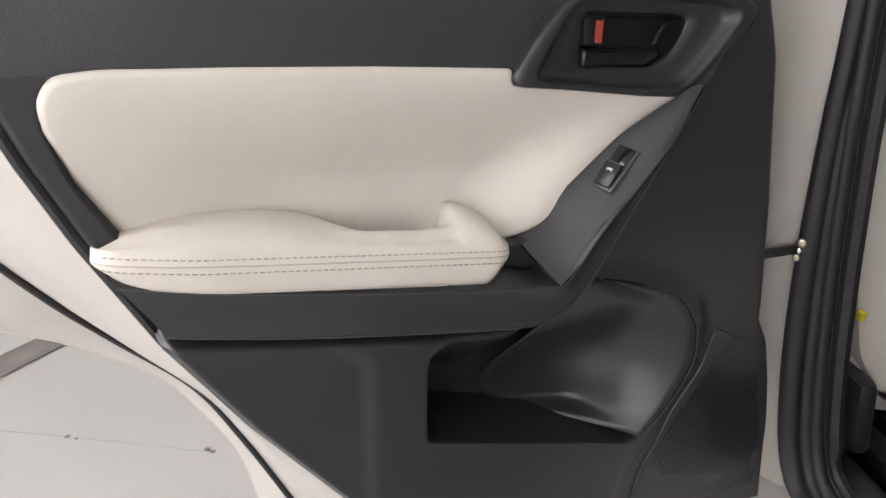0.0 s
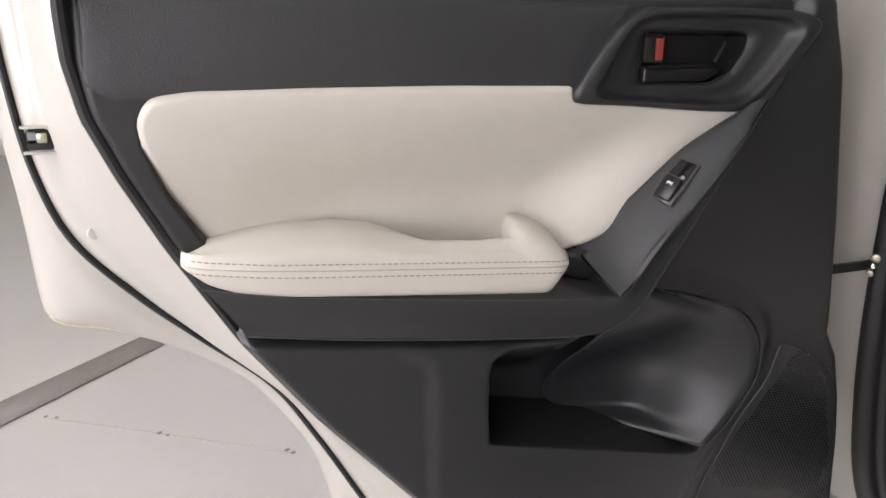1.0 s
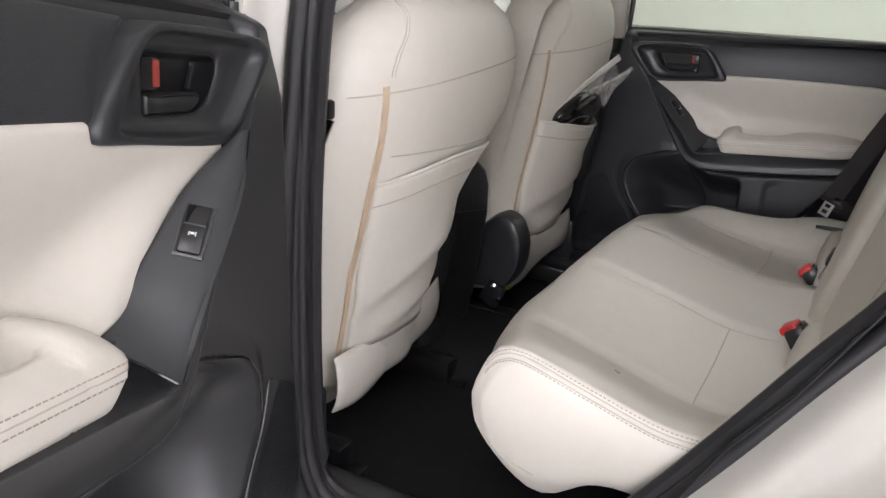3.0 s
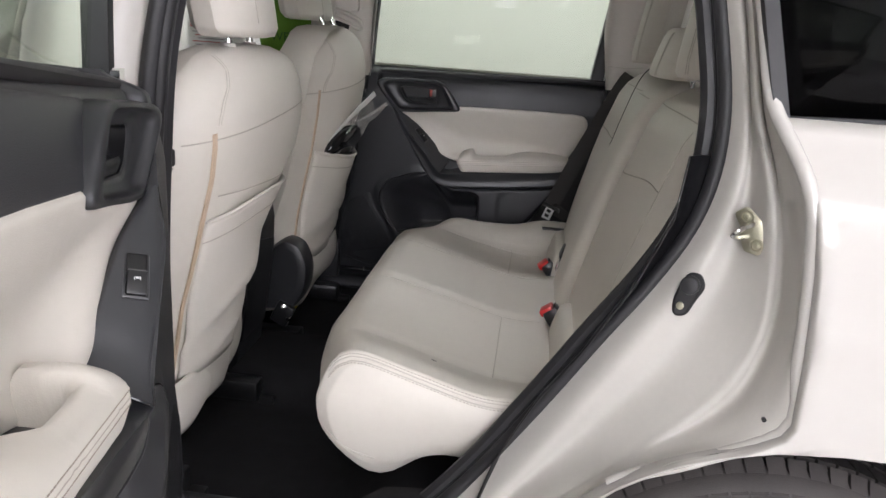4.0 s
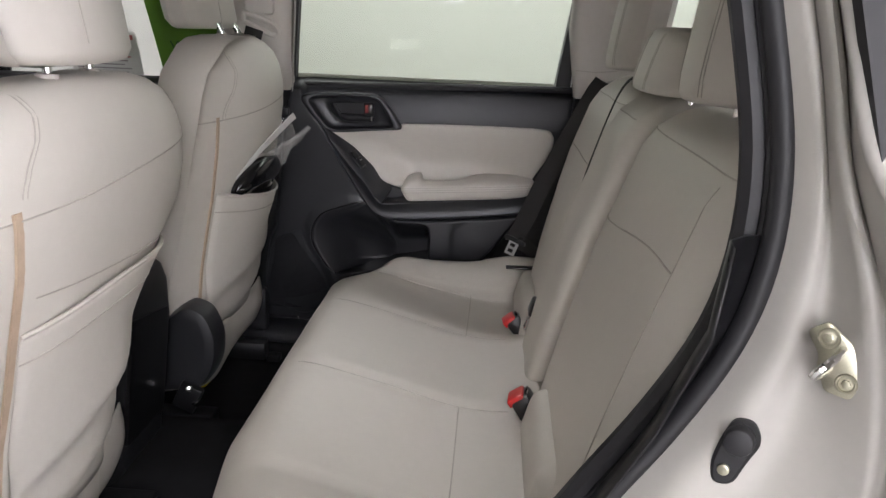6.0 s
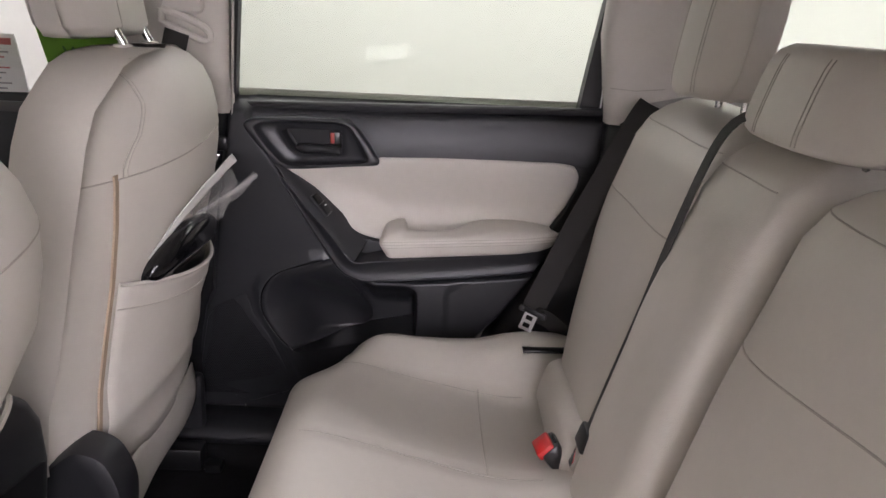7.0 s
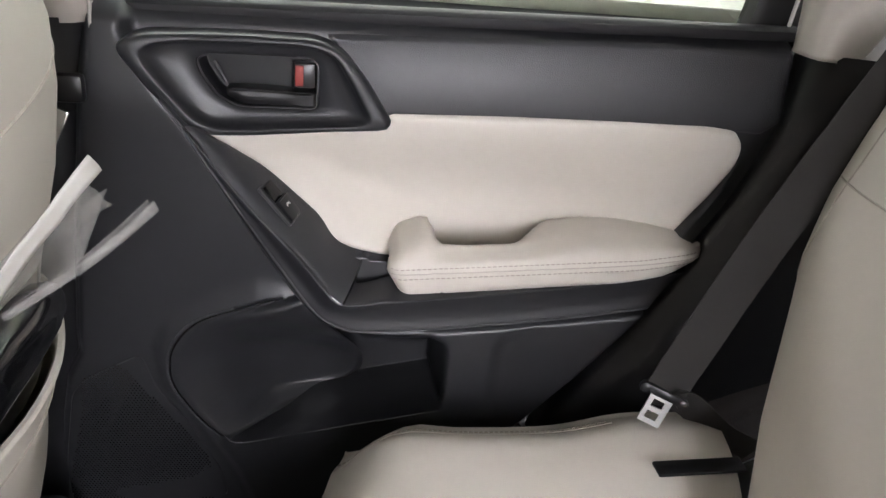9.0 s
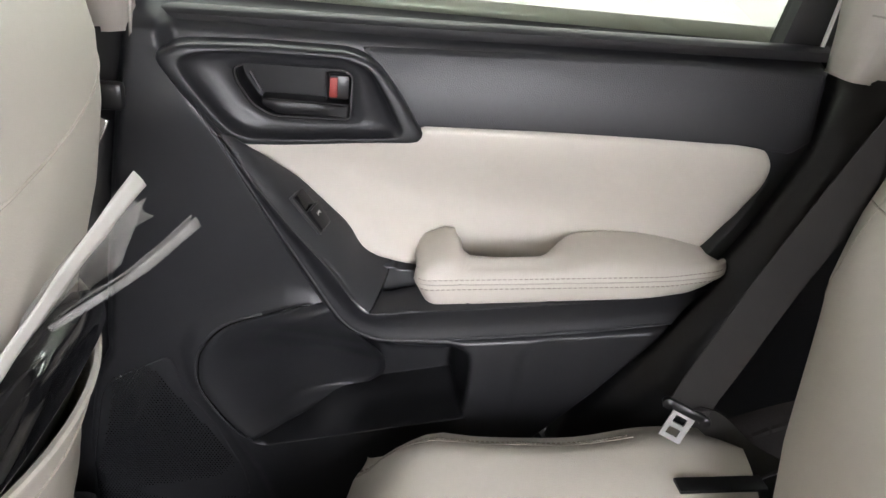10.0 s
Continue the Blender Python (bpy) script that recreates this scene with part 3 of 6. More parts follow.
    for dz in (0.0058, -0.0062):
        line = on_surface(tree, [(0.311 + 0.368 * q / 120, 0.60, 0.8135 + 0.0255 * q / 120 + dz) for q in range(121)], (0, 1, 0), 0.0003)
        if len(line) > 5:
            part("stitching", stitches(line, 0.00065, 0.0022, 0.0040), THREAD, arm, "grey stitching")
    line = on_surface(tree, [(0.309 + 0.374 * q / 90, 0.60, 0.8135 + 0.0255 * q / 90) for q in range(91)], (0, 1, 0), 0.0)
    if len(line) > 5:
        part("seam", tube(line, 0.0007, 5), SEAM, arm)
    # bottle holder liner: a scooped sheet from the front rim back to a slanting edge
    a = spline([(0.212, 0.6960, 0.773), (0.182, 0.6920, 0.768), (0.151, 0.6900, 0.759), (0.095, 0.6893, 0.738), (0.066, 0.6893, 0.705), (0.059, 0.6893, 0.674), (0.063, 0.6893, 0.646), (0.080, 0.6893, 0.614), (0.100, 0.6893, 0.586), (0.122, 0.6900, 0.564)], 40)
    b = spline([(0.222, 0.696, 0.764), (0.232, 0.704, 0.742), (0.246, 0.718, 0.716), (0.262, 0.738, 0.688), (0.278, 0.760, 0.660), (0.288, 0.778, 0.632), (0.286, 0.786, 0.606), (0.262, 0.786, 0.588), (0.235, 0.780, 0.576)], 40)
    rows = []
    for i, (p, q) in enumerate(zip(a, b)):
        s = i / 39
        scoop = 0.034 * ease((s - 0.30) / 0.35) * ease((1.02 - s) / 0.12)
        flat = 0.010 * ease((0.45 - s) / 0.3)
        rows.append(spline([p, p.lerp(q, 0.08) + V(0, 0.001, 0), p.lerp(q, 0.22) + V(0, 0.25 * scoop - flat, 0), p.lerp(q, 0.45) + V(0, scoop - flat, 0), p.lerp(q, 0.75) + V(0, 0.7 * scoop - 0.5 * flat, 0), q], 24))
    part("pocket_liner", loft(rows), LINER, t, "smooth charcoal bottle holder liner", sharp=80, thick=0.002)
    # paler bar standing in for the bright glint on the liner's front edge
    part("rim_highlight", tube([p + V(-0.0045, 0.0006, 0.0) for p in a[9:-1]], 0.0014, 6), SATIN, t)
    part("liner_gap", tube([p + V(-0.0004, -0.0008, 0) for p in a[1:-1]], 0.0013, 6), PIANO, t)
    # speaker grille
    ring = dense_ring(rounded([(0.026, 0.690), (-0.042, 0.652), (-0.058, 0.632), (-0.086, 0.47), (0.03, 0.43), (0.118, 0.46), (0.108, 0.513), (0.076, 0.587), (0.040, 0.640)], 0.012, 4), 0.008)
    grille = part("speaker_grille", plate(ring, lambda x, z, h: V(x, trim_depth(x, z) - 0.001 - h, z), [(0, 0), (0.001, 0.0015), (0.003, 0.002)]), PLASTIC, t, "perforated black speaker grille")
    dots = bmesh.new()
    for i in range(46):
        for j in range(64):
            x, z = -0.076 + 0.0042 * i + 0.0021 * (j % 2), 0.450 + 0.0036 * j
            if x > -0.076 + (0.62 - z) * -0.02 + 0.03 * ease((z - 0.46) / 0.18) and z < 0.678 - max(0, x) * 1.45 + min(0, x) * 0.55 and x < 0.098 and x < 0.070 + (0.587 - z) * 0.45:
                bmesh.ops.create_circle(dots, cap_ends=True, segments=6, radius=0.0012, matrix=Matrix.Translation((x, trim_depth(x, z) - 0.0034, z)) @ pose(0, 0, 0, 90, 0, 0))
    part("perforation", dots, PIANO, t, "rows of small speaker holes", kind="stuff")
    # painted inner shell, latch and seals behind the trim's rear edge
    k = 80
    zr = np.linspace(1.10, 0.41, k)
    c0 = [V(table(REAR_EDGE, z) - 0.006, 0.724, z) for z in zr]
    c1 = [V(table(REAR_EDGE, z) + 0.010, 0.738, z) for z in zr]
    c2 = spline([(0.805, 0.780, 1.10), (0.803, 0.780, 1.0), (0.792, 0.780, 0.91), (0.765, 0.780, 0.845), (0.715, 0.780, 0.782), (0.655, 0.780, 0.715), (0.590, 0.780, 0.648), (0.535, 0.780, 0.575), (0.485, 0.780, 0.49), (0.440, 0.780, 0.41)], k)
    c3 = spline([(0.838, 0.806, 1.10), (0.832, 0.806, 0.995), (0.820, 0.806, 0.909), (0.794, 0.806, 0.838), (0.737, 0.806, 0.772), (0.685, 0.806, 0.724), (0.611, 0.806, 0.657), (0.564, 0.806, 0.584), (0.513, 0.806, 0.49), (0.470, 0.806, 0.41)], k)
    c4 = spline([(0.868, 0.868, 1.10), (0.860, 0.868, 0.961), (0.852, 0.868, 0.85), (0.848, 0.868, 0.765), (0.843, 0.868, 0.737), (0.828, 0.868, 0.728), (0.780, 0.868, 0.717), (0.710, 0.868, 0.686), (0.648, 0.868, 0.649), (0.598, 0.868, 0.589), (0.560, 0.868, 0.518), (0.535, 0.868, 0.41)], k)
    shell_bm = loft([spline([p, q, q.lerp(r, 0.5), q.lerp(r, 0.8) + V(0.002, 0.003, 0), r, r.lerp(s, 0.45) + V(0, -0.003, 0), s + V(0, 0.004, 0), s.lerp(u, 0.3) + V(0, -0.006, 0), s.lerp(u, 0.75) + V(0.002, -0.008, 0), u], 26) for p, q, r, s, u in zip(c0, c1, c2, c3, c4)])
    shell_tree = bvh(shell_bm)
    shell = part("door_shell", shell_bm, JAMB, t, "pearl white painted door frame", sharp=70, thick=0.002)
    part("door_seal", tube([p + V(0, -0.003, 0) for p in c3], 0.0058, 8, flat=0.7), RUBBER, t, "black rubber door seal")
    part("edge_sealer", tube([p + V(-0.006, -0.004, 0) for p in c4], 0.0042, 6), SEALER, t, "yellowed seam sealer along the door edge")
    part("trim_edge_seal", tube([V(p.x + 0.005, 0.722, p.z) for p in c0], 0.006, 8), RUBBER, t)
    latch = part("latch", block((0.800, 0.788, 0.946), (0.034, 0.030, 0.020), 0.004), PIANO, t, "dark door latch with a steel plate")
    part("latch_plate", joined([block((0.800, 0.776, 0.946 + s * 0.012), (0.040, 0.006, 0.003), 0.001) for s in (-1, 1)]), JAMB, latch)
    part("latch_claw", block((0.802, 0.776, 0.948), (0.010, 0.008, 0.010), 0.002), STEEL, latch)
    part("access_hole", plate(dense_ring(rounded([(0.784, 0.896), (0.793, 0.898), (0.798, 0.888), (0.793, 0.870), (0.784, 0.870)], 0.005), 0.004), lambda x, z, h: (on_surface(shell_tree, [(x, 0.6, z)], (0, 1, 0), 0.001 + h) or [V(x, 0.76 - h, z)])[0], [(0, 0), (0.001, 0.0008)]), PIANO, t)
    part("plug", disc(on_surface(shell_tree, [(0.770, 0.6, 0.852)], (0, 1, 0), 0.001)[0], 0.0065, 0.004, (-0.4, -1, 0), 16, 0.001), BEIGE, t, "pale round body plug")
    # outer skin
    k2 = 40
    rows = []
    for z in np.linspace(0.40, 1.10, k2):
        xr = table([(0.40, 0.533), (0.447, 0.541), (0.518, 0.56), (0.589, 0.598), (0.649, 0.648), (0.686, 0.71), (0.717, 0.78), (0.728, 0.83), (0.738, 0.843), (0.809, 0.850), (0.961, 0.860), (1.10, 0.868)], z)
        yo = 0.890 + 0.014 * math.sin((z - 0.4) / 0.7 * math.pi) - 0.02 * ease((z - 0.9) / 0.2)
        rows.append([(-0.080 + (xr + 0.082) * u, yo - 0.010 * ease((u - 0.97) / 0.03), z) for u in np.linspace(0, 1, 30)])
    part("outer_skin", loft(rows), PAINT, t, "pearl white outer door skin", thick=-0.003)
    part("front_return", loft([[(-0.080, 0.885, z), (-0.074, 0.81, z), (table(FRONT_EDGE, z) + 0.006, 0.738, z)] for z in np.linspace(0.41, 1.10, 12)]), JAMB, t, thick=0.002)
    part("bottom_return", loft([[(x, 0.72, 0.43), (x, 0.80, 0.405), (x, 0.885, 0.402)] for x in np.linspace(-0.09, 0.46, 10)]), JAMB, t, thick=0.002)
    # belt rail, window frame and glass
    part("belt_rail", loft([spline([(x, 0.738, 1.070 + 0.018 * s), (x, 0.735, 1.080 + 0.018 * s), (x, 0.745, 1.087 + 0.016 * s), (x, 0.768, 1.085 + 0.014 * s), (x, 0.774, 1.070 + 0.014 * s)], 12) for s, x in ((i / 20, -0.005 + 0.765 * i / 20) for i in range(21))]), RUBBER, t, "black belt rail under the window")
    glass_bm = loft([[(-0.01, 0.780, 1.06), (0.36, 0.784, 1.07), (0.735, 0.780, 1.085)], [(0.005, 0.765, 1.25), (0.37, 0.768, 1.25), (0.742, 0.762, 1.25)], [(0.04, 0.70, 1.47), (0.37, 0.702, 1.50), (0.765, 0.69, 1.48)]])
    g = part("window_pane", glass_bm, GLASS_TINT, t, "faintly green window glass", thick=0.004)
    g.visible_shadow = False
    fr_f = spline([(-0.012, 0.772, 1.075), (0.002, 0.760, 1.25), (0.038, 0.695, 1.46), (0.07, 0.685, 1.485)], 16)
    fr_t = spline([(0.05, 0.690, 1.48), (0.37, 0.692, 1.505), (0.75, 0.685, 1.485)], 16)
    part("window_frame", joined([strap(fr_f, (1, 0, 0), 0.026, 0.03), strap(fr_t, (0, 0, 1), 0.03, 0.03)]), RUBBER, t, "black window frame")
    rows = []
    for i in range(9):
        s = i / 8
        z = 1.085 + 0.395 * s
        y = 0.774 - 0.09 * s ** 1.6
        rows.append([(0.703 + 0.05 * s, y + 0.012, z), (0.706 + 0.05 * s, y - 0.012, z), (0.742 + 0.04 * s, y - 0.02, z), (0.770 + 0.03 * s, y - 0.010, z), (0.775 + 0.03 * s, y + 0.014, z)])
    part("rear_sash", loft(rows, True, True), GLOSSY, t, "black sash at the rear of the window")
    part("sash_trim", strap([(0.748, 0.748, 1.10), (0.752, 0.735, 1.25), (0.785, 0.665, 1.45)], (1, 0, 0), 0.003, 0.004), MARK, t, "thin pale edging")
    return t


door_right = rear_door()
# the other door is the same, mirrored, and swung open on its hinge
SWING = Matrix.Translation((0.80499, -0.78732, 0.07046)) @ pose(0, 0, 0, 0.553, -5.562, -73.697) @ Matrix.Diagonal((1, -1, 1, 1))
door_left = copy_thing(door_right, SWING @ Matrix.Translation(DOOR_HINGE))
tagged(door_left, "open rear car door with charcoal trim and cream leather armrest")


# ---- the car's body round the cabin ----
car = thing("car_body", (0.4, 0.0, 0.0), "pearl white estate car body with its rear door opening bare", "car")


def quarter_panel():
    """The jamb and the outer side behind the open door."""
    k = 60
    # from the rubber at the opening out to the edge of the outer panel, top to bottom
    w0 = spline([(0.735, -0.55, 1.50), (0.765, -0.64, 1.36), (0.788, -0.672, 1.25), (0.806, -0.684, 1.15), (0.806, -0.688, 1.06), (0.785, -0.690, 0.98), (0.740, -0.692, 0.895), (0.68, -0.694, 0.805), (0.60, -0.696, 0.68), (0.507, -0.698, 0.545), (0.44, -0.700, 0.46), (0.36, -0.70, 0.405)], k)
    w1 = spline([(0.745, -0.57, 1.50), (0.778, -0.66, 1.36), (0.802, -0.695, 1.25), (0.820, -0.710, 1.15), (0.822, -0.716, 1.06), (0.803, -0.722, 0.975), (0.762, -0.728, 0.885), (0.702, -0.732, 0.79), (0.622, -0.735, 0.665), (0.530, -0.738, 0.53), (0.465, -0.74, 0.44), (0.385, -0.74, 0.385)], k)
    w2 = spline([(0.756, -0.585, 1.50), (0.790, -0.675, 1.36), (0.812, -0.715, 1.25), (0.826, -0.735, 1.16), (0.852, -0.752, 1.06), (0.866, -0.765, 0.96), (0.860, -0.772, 0.86), (0.808, -0.775, 0.765), (0.700, -0.778, 0.655), (0.580, -0.78, 0.545), (0.505, -0.78, 0.44), (0.440, -0.78, 0.375)], k)
    w3 = spline([(0.766, -0.600, 1.50), (0.796, -0.690, 1.36), (0.816, -0.735, 1.25), (0.830, -0.760, 1.16), (0.862, -0.800, 1.06), (0.882, -0.820, 0.96), (0.882, -0.828, 0.86), (0.850, -0.830, 0.765), (0.735, -0.830, 0.665), (0.625, -0.83, 0.565), (0.545, -0.83, 0.45), (0.49, -0.83, 0.36)], k)
    w4 = spline([(0.772, -0.620, 1.50), (0.800, -0.705, 1.36), (0.818, -0.752, 1.25), (0.832, -0.785, 1.17), (0.872, -0.856, 1.075), (0.888, -0.862, 0.98), (0.895, -0.864, 0.87), (0.897, -0.864, 0.775), (0.80, -0.856, 0.712), (0.68, -0.850, 0.650), (0.592, -0.85, 0.53), (0.53, -0.85, 0.38)], k)
    rows = []
    for a, b, c, d, e in zip(w0, w1, w2, w3, w4):
        rows.append(spline([a, b, b.lerp(c, 0.45) + V(0.005, 0.014, 0), c + V(-0.004, -0.007, 0), c.lerp(d, 0.22) + V(-0.001, -0.006, 0), c.lerp(d, 0.6) + V(-0.004, 0.006, 0.003).lerp(V(0.007, 0.017, 0), ease((c.z - 0.66) / 0.10)), d + V(0.002, 0.004, 0), d.lerp(e, 0.6) + V(-0.003, -0.002, 0), e], 46))
    part("door_jamb", loft(rows), JAMB, car, "pearl white painted door jamb with pressed ridges", sharp=75, thick=0.002)
    return w0, w4


W_SEAL, W_EDGE = quarter_panel()
part("edge_bead", tube([p + V(0.000, 0.003, 0) for p in W_EDGE[8:46]], 0.0095, 10), PAINT, car)


def arch_z(x):
    """The lower edge of the side over the rear wheel."""
    return table([(0.535, 0.40), (0.592, 0.53), (0.66, 0.630), (0.705, 0.673), (0.766, 0.711), (0.847, 0.742), (0.89, 0.752), (0.97, 0.758), (1.05, 0.756), (1.12, 0.735), (1.21, 0.68), (1.28, 0.60), (1.32, 0.50), (1.34, 0.40), (2.1, 0.40)], x)


def outer_side(sign):
    """The outer quarter with its window opening, tail and wheel arch."""
    k, m = 30, 46
    rows = []
    for j in range(m):
        z = 0.40 + 0.755 * j / (m - 1)
        xe = table([(0.38, 0.530), (0.53, 0.592), (0.64, 0.67), (0.712, 0.80), (0.775, 0.897), (0.87, 0.895), (0.98, 0.888), (1.075, 0.872), (1.12, 0.850), (1.17, 0.832)], z)
        y = 0.866 + 0.022 * math.sin(max(0, z - 0.55) / 0.55 * math.pi * 0.9) - 0.075 * ease((z - 1.03) / 0.16)
        zz = max(z, arch_z(xe + 0.004))
        row = [(xe + 0.001, sign * (y - 0.030), zz), (xe + 0.0015, sign * (y - 0.006), zz), (xe + 0.0025, sign * (y - 0.002), zz)]
        for i in range(k):
            x = xe + 0.006 + (2.05 - xe) * (i / (k - 1)) ** 1.25
            zz = max(z, arch_z(x))
            tail = ease((x - 1.6) / 0.45)
            bead = 0.012 * math.exp(-((zz - 0.905 + 0.02 * (x - 0.9)) / 0.018) ** 2)
            row.append((x, sign * (y - 0.10 * tail**2 + bead * 0.35), zz))
        rows.append(row)
    return loft(rows)


part("quarter_skin", outer_side(-1), PAINT, car, "pearl white outer quarter panel with a crease", sharp=60, thick=0.002)
part("quarter_skin", outer_side(1), PAINT, car, sharp=60, thick=0.002)


def arch_lip(sign):
    pts = [(x, sign * 0.866, arch_z(x)) for x in np.linspace(0.90, 1.34, 40)]
    return tube(spline(pts, 40), 0.006, 8)


def arch_liner(sign):
    rows = []
    for a in np.linspace(0.0, 1.75, 24):
        r = 0.405
        rows.append([(0.945 + r * math.cos(a), sign * y, 0.345 + r * math.sin(a)) for y in (0.845, 0.80, 0.70, 0.60)])
    return loft(rows)


for sgn in (-1, 1):
    part("arch_lip", arch_lip(sgn), PAINT, car)
    part("arch_liner", arch_liner(sgn), RUBBER, car, "black wheel arch liner", thick=0.003)


def seal_strip(path, r=0.011):
    """A hollow rubber with a flat lip, along the opening."""
    a = tube(path, r, 10)
    b = tube([p + V(-0.004, 0.012, 0) for p in path], r * 0.75, 8)
    return joined([a, b])


opening = spline([(0.735, -0.545, 1.50), (0.762, -0.635, 1.36), (0.784, -0.668, 1.25), (0.801, -0.680, 1.15), (0.800, -0.684, 1.06), (0.780, -0.686, 0.98), (0.735, -0.688, 0.895), (0.675, -0.690, 0.805), (0.595, -0.692, 0.68), (0.502, -0.694, 0.545), (0.40, -0.700, 0.435), (0.30, -0.705, 0.405), (0.18, -0.715, 0.40), (0.055, -0.725, 0.41), (0.015, -0.735, 0.47), (0.002, -0.738, 0.60), (0.0, -0.738, 0.80), (0.006, -0.735, 1.0), (0.020, -0.722, 1.2), (0.052, -0.66, 1.42), (0.08, -0.57, 1.51)], 110)
part("weatherstrip", seal_strip(opening, 0.0115), RUBBER, car, "black rubber weatherstrip round the door opening")
pillar_run = [p for p in opening[62:107]]
reach = [0.016 + 0.026 * ease((1.18 - p.z) / 0.6) for p in pillar_run]
part("pillar_seal", loft([spline([p + V(0.002, -0.004, 0), p + V(0.004, -0.35 * r, 0), p + V(-0.001, -0.55 * r, 0), p + V(0.003, -0.8 * r, 0), p + V(-0.006, -r - 0.008, 0), p + V(-0.016, -r - 0.004, 0)], 14) for p, r in zip(pillar_run, reach)]), RUBBER, car, "black ribbed rubber seal along the centre pillar", sharp=80, thick=0.002)
inner_lip = [p + V(-0.016 if i < 66 else -0.002, 0.028, 0) for i, p in enumerate(opening)]
part("opening_trim", tube(inner_lip, 0.014, 8), RUBBER, car, "black plastic trim inside the door opening")


def pillar_b(sign):
    rows = []
    for z, y, x0, x1 in [(0.40, 0.765, -0.19, 0.005), (0.60, 0.765, -0.165, -0.006), (0.80, 0.765, -0.15, -0.010), (1.0, 0.762, -0.14, -0.004), (1.2, 0.745, -0.115, 0.010), (1.36, 0.695, -0.09, 0.03), (1.5, 0.61, -0.06, 0.065)]:
        rows.append(spline([(x0, sign * (y + 0.085), z), (x0 + 0.012, sign * (y + 0.066), z), ((x0 * 2 + x1) / 3, sign * (y + 0.050), z), ((x0 + x1 * 2) / 3, sign * (y + 0.030), z), (x1 - 0.020, sign * (y + 0.006), z), (x1 - 0.002, sign * (y - 0.022), z), (x1 + 0.004, sign * (y - 0.048), z)], 18))
    return loft(rows)


for sgn in (-1, 1):
    part("centre_pillar", pillar_b(sgn), JAMB, car, "pearl white painted centre pillar", sharp=70, thick=0.003)


def pillar_trim(sign):
    rows = []
    for z, y, x0, x1 in [(1.065, 0.700, -0.21, 0.006), (1.15, 0.694, -0.20, 0.002), (1.3, 0.655, -0.18, 0.016), (1.5, 0.56, -0.15, 0.06)]:
        rows.append(spline([(x0, sign * (y + 0.05), z), (x0 + 0.01, sign * (y + 0.008), z), ((x0 + x1) / 2, sign * (y - 0.008), z), (x1 - 0.012, sign * (y + 0.006), z), (x1, sign * (y + 0.04), z)], 14))
    return loft(rows)


def pillar_low(sign):
    rows = []
    for z, y, x0, x1 in [(0.36, 0.68, -0.24, -0.085), (0.7, 0.70, -0.21, -0.045), (1.07, 0.698, -0.165, 0.0)]:
        rows.append(spline([(x0, sign * (y + 0.05), z), (x0 + 0.01, sign * (y + 0.008), z), ((x0 + x1) / 2, sign * (y - 0.004), z), (x1 - 0.012, sign * (y + 0.006), z), (x1, sign * (y + 0.04), z)], 14))
    return loft(rows)


for sgn in (-1, 1):
    part("pillar_trim", pillar_trim(sgn), BEIGE, car, "beige upper pillar trim", sharp=70, thick=0.003)
    part("pillar_base_trim", pillar_low(sgn), PLASTIC, car, "black lower pillar trim", sharp=70, thick=0.003)


def pillar_c_trim(sign):
    """Beige trim between the rear door and the quarter window."""
    rows = []
    for z, x0, x1, y in [(1.078, 0.757, 0.800, 0.688), (1.083, 0.757, 0.815, 0.686), (1.125, 0.752, 0.84, 0.682), (1.150, 0.747, 0.95, 0.680), (1.25, 0.732, 0.925, 0.668), (1.36, 0.735, 0.93, 0.64), (1.50, 0.745, 0.98, 0.56)]:
        if sign < 0:
            x0, y = x0 + 0.06, y - 0.05
        rows.append(spline([(x0 - 0.004, sign * (y + 0.05), z), (x0, sign * (y + 0.008), z), (x0 + 0.010, sign * y, z), ((x0 + x1) / 2, sign * (y - 0.004), z), (x1 - 0.01, sign * (y - 0.002), z), (x1, sign * (y + 0.04), z)], 14))
    return loft(rows)


for sgn in (-1, 1):
    off = 0.05 if sgn < 0 else 0.0
    ct = part("rear_pillar_trim", pillar_c_trim(sgn), BEIGE, car, "beige rear pillar trim", sharp=70, thick=0.003)
    part("trim_joint", tube([(x + off, sgn * (y - off), z) for x, y, z in ((0.750, 0.6815, 1.150), (0.80, 0.6765, 1.147), (0.85, 0.676, 1.152), (0.91, 0.677, 1.166))], 0.001, 5), SEAM, ct)


def lower_side(sign):
    """Black side trim beside the bench, under the rear pillar."""
    rows = []
    for z, x0, y in [(0.45, 0.50, 0.70), (0.60, 0.545, 0.69), (0.70, 0.60, 0.675), (0.78, 0.655, 0.672), (0.90, 0.72, 0.675), (1.0, 0.758, 0.68), (1.085, 0.765, 0.682)]:
        rows.append(spline([(x0 - 0.01, sign * (y + 0.05), z), (x0, sign * (y + 0.006), z), (x0 + 0.02, sign * y, z), (x0 + 0.10, sign * (y - 0.02), z), (1.05, sign * (y - 0.02), z)], 12))
    return loft(rows)


for sgn in (-1, 1):
    part("side_trim", lower_side(sgn), GLOSSY, car, "black side trim beside the bench", sharp=70, thick=0.003)


